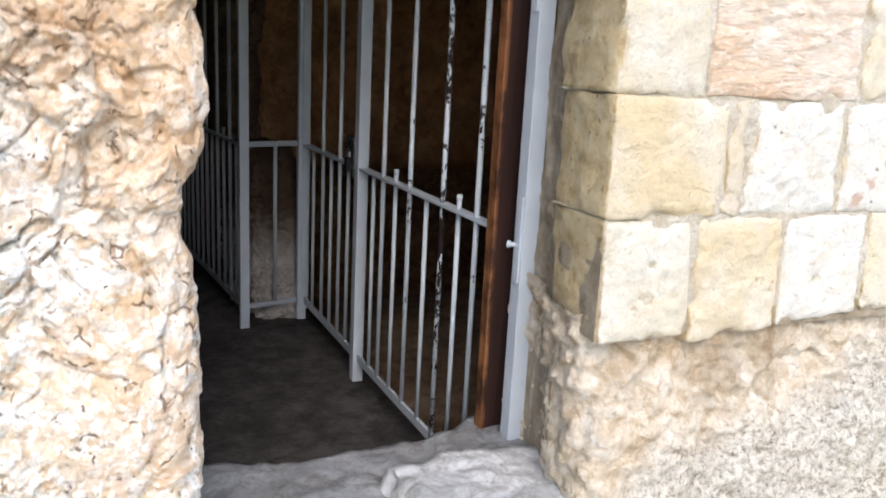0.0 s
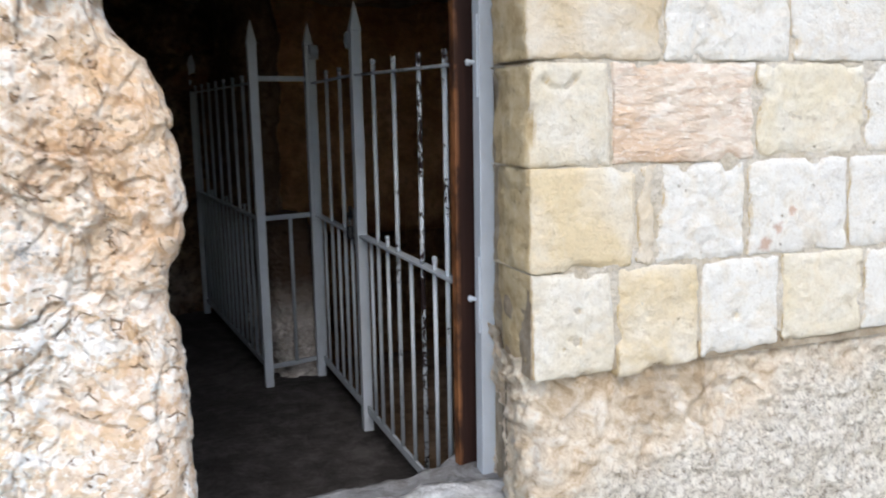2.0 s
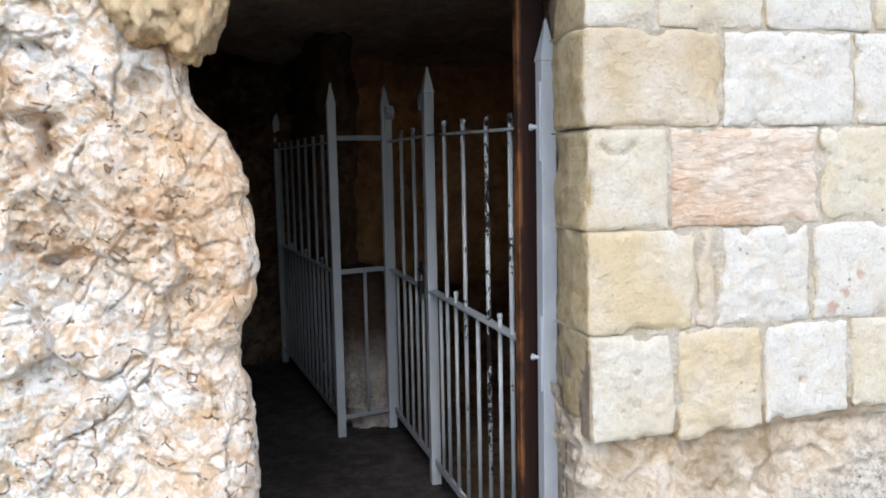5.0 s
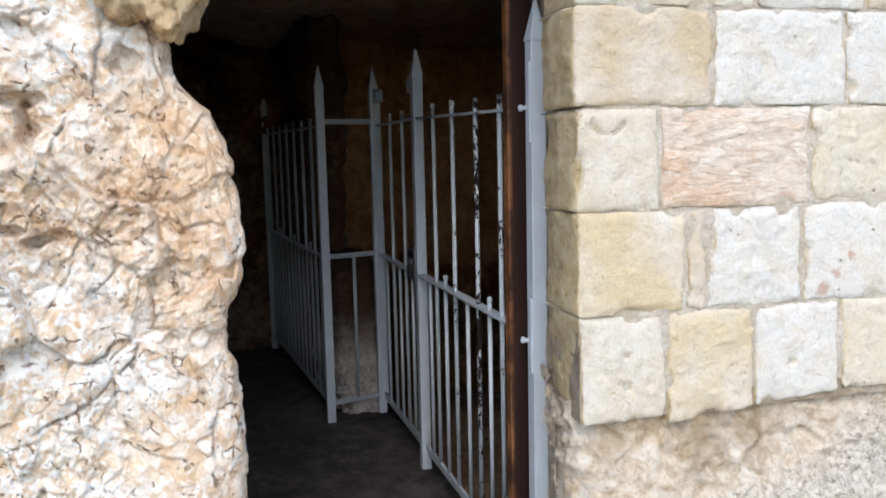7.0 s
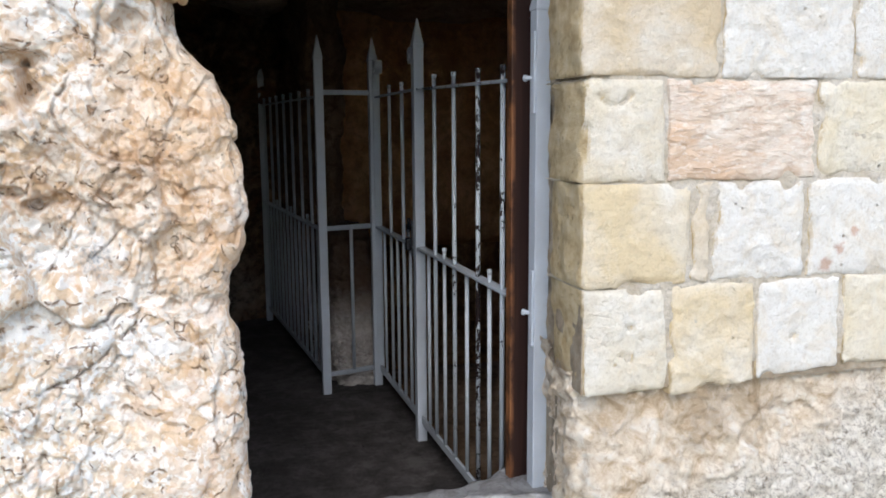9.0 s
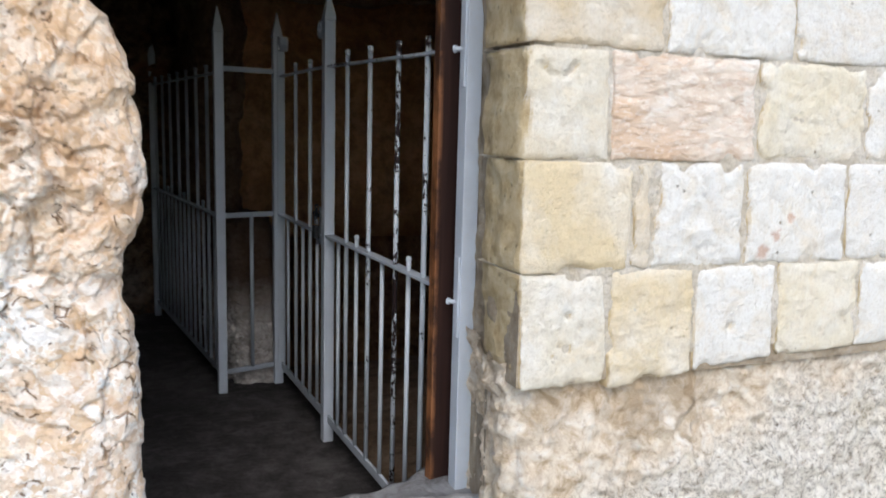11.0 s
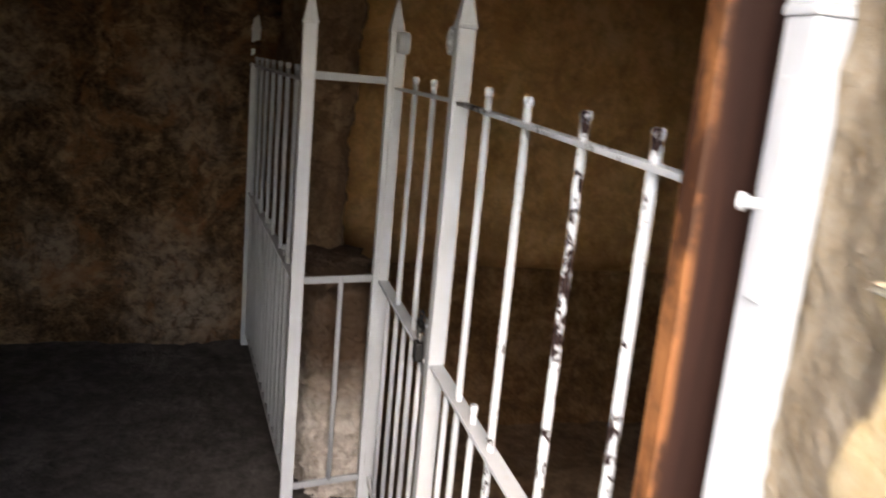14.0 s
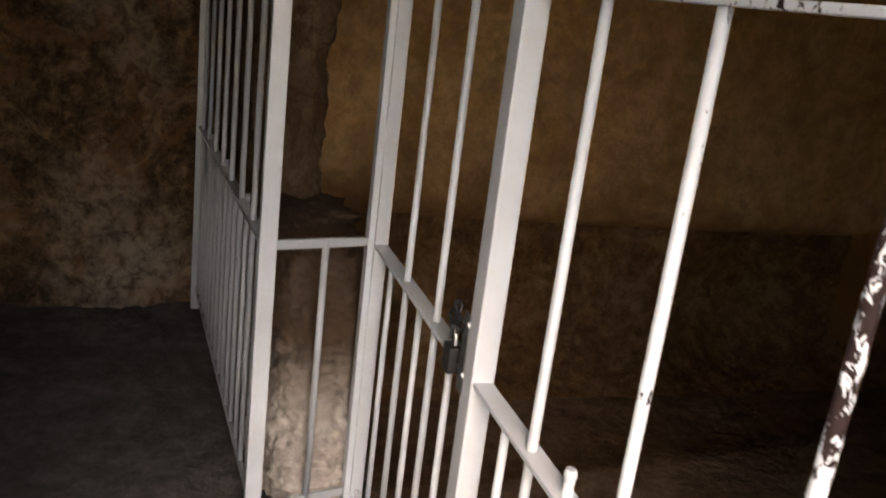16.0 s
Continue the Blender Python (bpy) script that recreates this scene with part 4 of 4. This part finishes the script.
# course: bottom heights, top heights, joints at the bottom and at the top, tints
COURSES = [
    ([0.770, 0.752, 0.776, 0.792, 0.802, 0.80], 1.041, [1.315, 1.545, 1.795, 2.055, 2.338, 2.60], [1.305, 1.530, 1.785, 2.048, 2.335, 2.60],
     [QUOIN, YELLOW, WHITE, PALEYEL, WHITE]),
    ([1.044] * 7, 1.299, [1.300, 1.590, 1.645, 1.930, 2.27, 2.55, 2.80], [1.300, 1.595, 1.655, 1.915, 2.258, 2.55, 2.80],
     [YELLOW, TAN, WHITE, WHITE, WHITE, CREAM]),
    ([1.302] * 5, 1.549, [1.298, 1.520, 1.945, 2.308, 2.70], [1.298, 1.512, 1.935, 2.298, 2.70], [QUOIN, None, PALEYEL, WHITE]),
    ([1.552] * 5, 1.787, [1.290, 1.655, 2.045, 2.385, 2.75], [1.288, 1.655, 2.022, 2.380, 2.75], [TAN, WHITE, WHITE, CREAM]),
    ([1.790] * 6, 2.037, [1.296, 1.478, 1.768, 2.085, 2.40, 2.70], [1.296, 1.478, 1.768, 2.085, 2.40, 2.70], [PALEYEL, CREAM, WHITE, CREAM, WHITE]),
    ([2.04] * 5, 2.28, [1.296, 1.62, 1.95, 2.30, 2.70], [1.296, 1.62, 1.95, 2.30, 2.70], [TAN, CREAM, WHITE, CREAM]),
]
DENTS = {(0, 0): ((1.43, 0.94, 0.009, 0.014), (1.432, 0.86, 0.010, 0.02), (1.41, 0.87, 0.006, 0.010), (1.39, 0.85, 0.005, 0.008), (1.46, 0.91, 0.006, 0.008)),
         (0, 1): ((1.63, 0.86, 0.006, 0.008),), (0, 2): ((1.905, 0.885, 0.010, 0.018),),
         (2, 0): tuple((1.375 + 0.040 * math.cos(a), 1.515 - 0.030 * math.sin(a), 0.007, 0.008) for a in [0.2 + 0.25 * k for k in range(12)])}
count = 0
for c, (low, top, xb, xt, tints) in enumerate(COURSES):
    for k, tint in enumerate(tints):
        first = k == 0
        slim = c == 1 and k == 1
        corners = [(xb[k] + (0 if first else G), low[k] + (0.012 if slim else 0)), (xb[k + 1] - G, low[k + 1] if c == 0 and k else low[k]),
                   (xt[k + 1] - G, top - 0.001), (xt[k] + (0 if first else G), top - (0.006 if slim else 0.001))]
        count += 1
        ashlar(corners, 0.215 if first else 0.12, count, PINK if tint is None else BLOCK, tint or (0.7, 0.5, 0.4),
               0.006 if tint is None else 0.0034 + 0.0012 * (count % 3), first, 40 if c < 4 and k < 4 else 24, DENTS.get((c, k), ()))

# plainer blocks on along the wall and above
pick = random.Random(7)
for c, (low, top, xb, xt, tints) in enumerate(COURSES):
    x = xb[-1]
    while x < 4.75:
        w = pick.uniform(0.26, 0.42)
        z0 = 0.80 if c == 0 else low[-1]
        count += 1
        ashlar([(x + G, z0), (x + w - G, z0), (x + w - G, top - 0.001), (x + G, top - 0.001)], 0.10, count, BLOCK, pick.choice((CREAM, WHITE, TAN, PALEYEL)), 0.003, False, 6)
        x += w
for z0 in (2.29, 2.545, 2.80, 3.05):
    x = 1.296
    while x < 4.75:
        w = pick.uniform(0.26, 0.42)
        count += 1
        ashlar([(x + (0 if x < 1.3 else G), z0), (x + w - G, z0), (x + w - G, z0 + 0.245), (x + (0 if x < 1.3 else G), z0 + 0.245)], 0.12, count, BLOCK,
               pick.choice((CREAM, WHITE, TAN, PALEYEL)), 0.003, x < 1.3, 6)
        x += w

# ---- timber post and iron posts at the jamb ----
bm = bmesh.new()
box(bm, (1.322, 2.062, 0.30), (1.404, 2.101, 2.19), 0.004)
jamb = part("timber_post", bm, TIMBER, None)
tagged(jamb, "dark brown timber door post with a worn orange edge", "door post")

W = 0.045


def spear(bm, x, y, z, w):
    """A pointed cap: a small collar and a tall pyramid."""
    box(bm, (x - w * 0.56, y - w * 0.56, z), (x + w * 0.56, y + w * 0.56, z + 0.012), 0.003)
    m = Matrix.Translation((x, y, z + 0.012 + 0.055)) @ Matrix.Rotation(radians(45), 4, "Z")
    bmesh.ops.create_cone(bm, cap_ends=True, segments=4, radius1=w * 0.74, radius2=0.003, depth=0.11, matrix=m)
    return bm


def post(parent, x, y, z0, tip, w=W, material=None):
    bm = box(bmesh.new(), (x - w / 2, y - w / 2, z0), (x + w / 2, y + w / 2, tip - 0.122), 0.003)
    p = part("post", bm, material or PAINT, parent)
    part("spear_tip", spear(bmesh.new(), x, y, tip - 0.122, w), material or PAINT, p)
    return p


def bar(parent, x, y, z0, z1, r=0.0085, finial=True, material=None):
    bm = rod(bmesh.new(), (x, y, z0), (x, y, z1), r)
    b = part("bar", bm, material or PAINT, parent, smooth=True)
    if finial:
        bm = rod(bmesh.new(), (x, y, z1), (x, y, z1 + 0.012), r * 0.95, 12, r * 1.28)
        rod(bm, (x, y, z1 + 0.012), (x, y, z1 + 0.020), r * 1.28, 12, r * 1.0)
        part("finial", bm, material or PAINT, b)
    return b


def rail(parent, a, b, wide, tall, material=None):
    """A flat bar from a to b; wide lies level, tall upright."""
    a, b = Vector(a), Vector(b)
    d = b - a
    bm = box(bmesh.new(), (-d.length / 2, -wide / 2, -tall / 2), (d.length / 2, wide / 2, tall / 2), min(wide, tall) * 0.2)
    bm.transform(Matrix.Translation((a + b) / 2) @ d.to_track_quat("X", "Z").to_matrix().to_4x4())
    return part("rail", bm, material or PAINT, parent)


# free-standing post at the jamb, with its hinge straps and bolts
jp = thing("iron_post", (1.382, 1.99, 0.335), "white painted square iron post with a spear tip beside the jamb", "post", "iron posts")
main = post(jp, 1.382, 1.99, 0.335, 1.885, 0.046)
for z in (1.575, 0.885):
    bm = box(bmesh.new(), (1.354, 1.974, z - 0.10), (1.3605, 1.998, z + 0.13), 0.002)
    part("hinge_strap", bm, PAINT, jp)
    bm = rod(bmesh.new(), (1.364, 1.985, z), (1.345, 2.006, z), 0.0065)
    rod(bm, (1.345, 2.006, z), (1.341, 2.011, z), 0.010)
    part("bolt", bm, PAINT, jp)

FX = 1.365
# fixed fence between the jamb and the gate
fa = thing("iron_fence", (FX, 2.70, 0.0), "white painted iron bar fence with flaking paint along the chamber", "fence", "iron fences")
post(fa, FX, 3.265, 0.0, 1.90)
rail(fa, (FX, 3.245, 0.105), (FX, 2.12, 0.105), 0.012, 0.035)
rail(fa, (FX, 3.245, 0.905), (FX, 2.12, 0.905), 0.038, 0.010)
rail(fa, (FX, 3.245, 1.598), (FX, 2.12, 1.577), 0.026, 0.010, FLAKED)
for y, material in ((3.012, PAINT), (2.753, CHIPPED), (2.480, PEELED), (2.243, FLAKED)):
    bar(fa, FX, y, 0.11, 1.562 + 0.022 * y, material=material)
for y, stub in ((3.115, False), (2.885, True), (2.605, False), (2.362, True)):
    bar(fa, FX, y, 0.11, 0.935 if stub else 0.90, 0.0078, stub)

# gate leaf
ga = thing("iron_gate", (FX, 3.70, 0.0), "closed white painted iron gate with upright bars", "gate")
rail(ga, (FX, 4.094, 0.105), (FX, 3.299, 0.105), 0.012, 0.035)
rail(ga, (FX, 4.094, 0.900), (FX, 3.299, 0.900), 0.038, 0.010)
rail(ga, (FX, 4.094, 1.595), (FX, 3.299, 1.600), 0.024, 0.010)
for y in (4.097, 3.296):
    part("stile", box(bmesh.new(), (FX - 0.019, y - 0.004, 0.06), (FX + 0.019, y + 0.004, 1.746), 0.0015), PAINT, ga)
for y in (3.80, 3.545):
    bar(ga, FX, y, 0.11, 1.625)
for y in (3.955, 3.67, 3.425):
    bar(ga, FX, y, 0.11, 0.90, 0.0078, False)
for y, side in ((4.097, 1), (3.296, -1)):
    # the flat bar goes on round in a coil towards the middle of the gate
    cy, cz, turns = y - side * 0.040, 1.745, 52
    inner, outer = [], []
    for k in range(turns + 1):
        a, r = k / turns * 3.3 * math.pi, 0.044 - 0.027 * k / turns
        inner.append((cy + side * (r - 0.0075) * math.cos(a), cz + (r - 0.0075) * math.sin(a)))
        outer.append((cy + side * r * math.cos(a), cz + r * math.sin(a)))
    bm = bmesh.new()
    loops = [[bm.verts.new((FX + dx, *q)) for dx, q in ((-0.019, a), (-0.019, b2), (0.019, b2), (0.019, a))] for a, b2 in zip(inner, outer)]
    for a, b2 in zip(loops, loops[1:]):
        for k in range(4):
            bm.faces.new((a[k], a[(k + 1) % 4], b2[(k + 1) % 4], b2[k]))
    bm.faces.new(loops[0])
    bm.faces.new(loops[-1])
    bmesh.ops.recalc_face_normals(bm, faces=bm.faces[:])
    part("scroll", bm, PAINT, ga)
part("lock_plate", box(bmesh.new(), (FX - 0.0225, 3.292, 0.86), (FX - 0.0192, 3.322, 1.02), 0.001), STEEL, ga, "dull steel lock plate")
for y, z in ((3.289, 1.002), (3.288, 0.903)):
    part("rivet", rod(bmesh.new(), (FX - 0.0228, y, z), (FX - 0.027, y, z), 0.006, 10, 0.003), PAINT, ga, "white rivet head")

# padlock and chain on the gate
pl = thing("padlock", (FX - 0.02, 3.355, 0.90), "dark steel padlock with a short chain on the gate", "padlock")
part("lock_body", box(bmesh.new(), (FX - 0.038, 3.335, 0.880), (FX - 0.014, 3.378, 0.935), 0.005), IRON, pl)
bm = bmesh.new()
prev = None
for k in range(13):
    a = math.pi * k / 12
    q = Vector((FX - 0.026, 3.3565 + 0.016 * math.cos(a), 0.940 + 0.032 * math.sin(a)))
    if prev:
        rod(bm, prev, q, 0.0042, 8)
    prev = q
part("shackle", bm, STEEL, pl, "bright steel shackle")
for k, (y, z, t) in enumerate(((3.372, 0.985, 20), (3.352, 1.005, 75), (3.330, 0.985, 130), (3.365, 0.962, 60))):
    bm = bmesh.new()
    prev = None
    for n in range(13):
        a = 2 * math.pi * n / 12
        e = Matrix.Rotation(radians(t), 3, "X") @ Vector((0.004 * math.sin(a * 2), 0.020 * math.cos(a), 0.011 * math.sin(a)))
        q = Vector((FX - 0.024, y, z)) + e
        if prev:
            rod(bm, prev, q, 0.0036, 7)
        prev = q
    part("chain_link", bm, IRON, pl)

# return panel before the stump of rock
PA, PB = (1.052, 4.06), (1.352, 4.128)
pn = thing("fence_panel", (1.20, 4.09, 0.0), "narrow white painted iron fence panel before a rock stump", "fence", "iron fences")
post(pn, *PA, 0.0, 1.905)
post(pn, *PB, 0.0, 1.905)
d = (Vector(PB) - Vector(PA)).normalized() * (W / 2 + 0.002)
for z in (0.105, 0.905, 1.618):
    rail(pn, (PA[0] + d.x, PA[1] + d.y, z), (PB[0] - d.x, PB[1] - d.y, z), 0.012, 0.026, FAR_PAINT)
bar(pn, 1.212, 4.096, 0.11, 0.915, 0.0095, False, FAR_PAINT)

# fence along the pier to the back wall
PC = (0.912, 5.90)
fb = thing("iron_fence", (0.98, 5.0, 0.0), "white painted iron bar fence running to the back wall", "fence", "iron fences")
post(fb, *PC, 0.0, 1.905, material=FAR_PAINT)
axis = Vector((PC[0] - PA[0], PC[1] - PA[1]))


def along(k):
    return PA[0] + axis.x * k, PA[1] + axis.y * k


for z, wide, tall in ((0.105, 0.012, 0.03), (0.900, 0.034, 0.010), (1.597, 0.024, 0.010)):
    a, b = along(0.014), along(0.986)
    rail(fb, (*a, z), (*b, z), wide, tall, FAR_PAINT)
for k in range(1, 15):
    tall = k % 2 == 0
    bar(fb, *along(k / 15), 0.11, 1.625 if tall else 0.93 if k in (3, 7, 11) else 0.895, 0.0088 if tall else 0.008, tall or k in (3, 7, 11), FAR_PAINT)
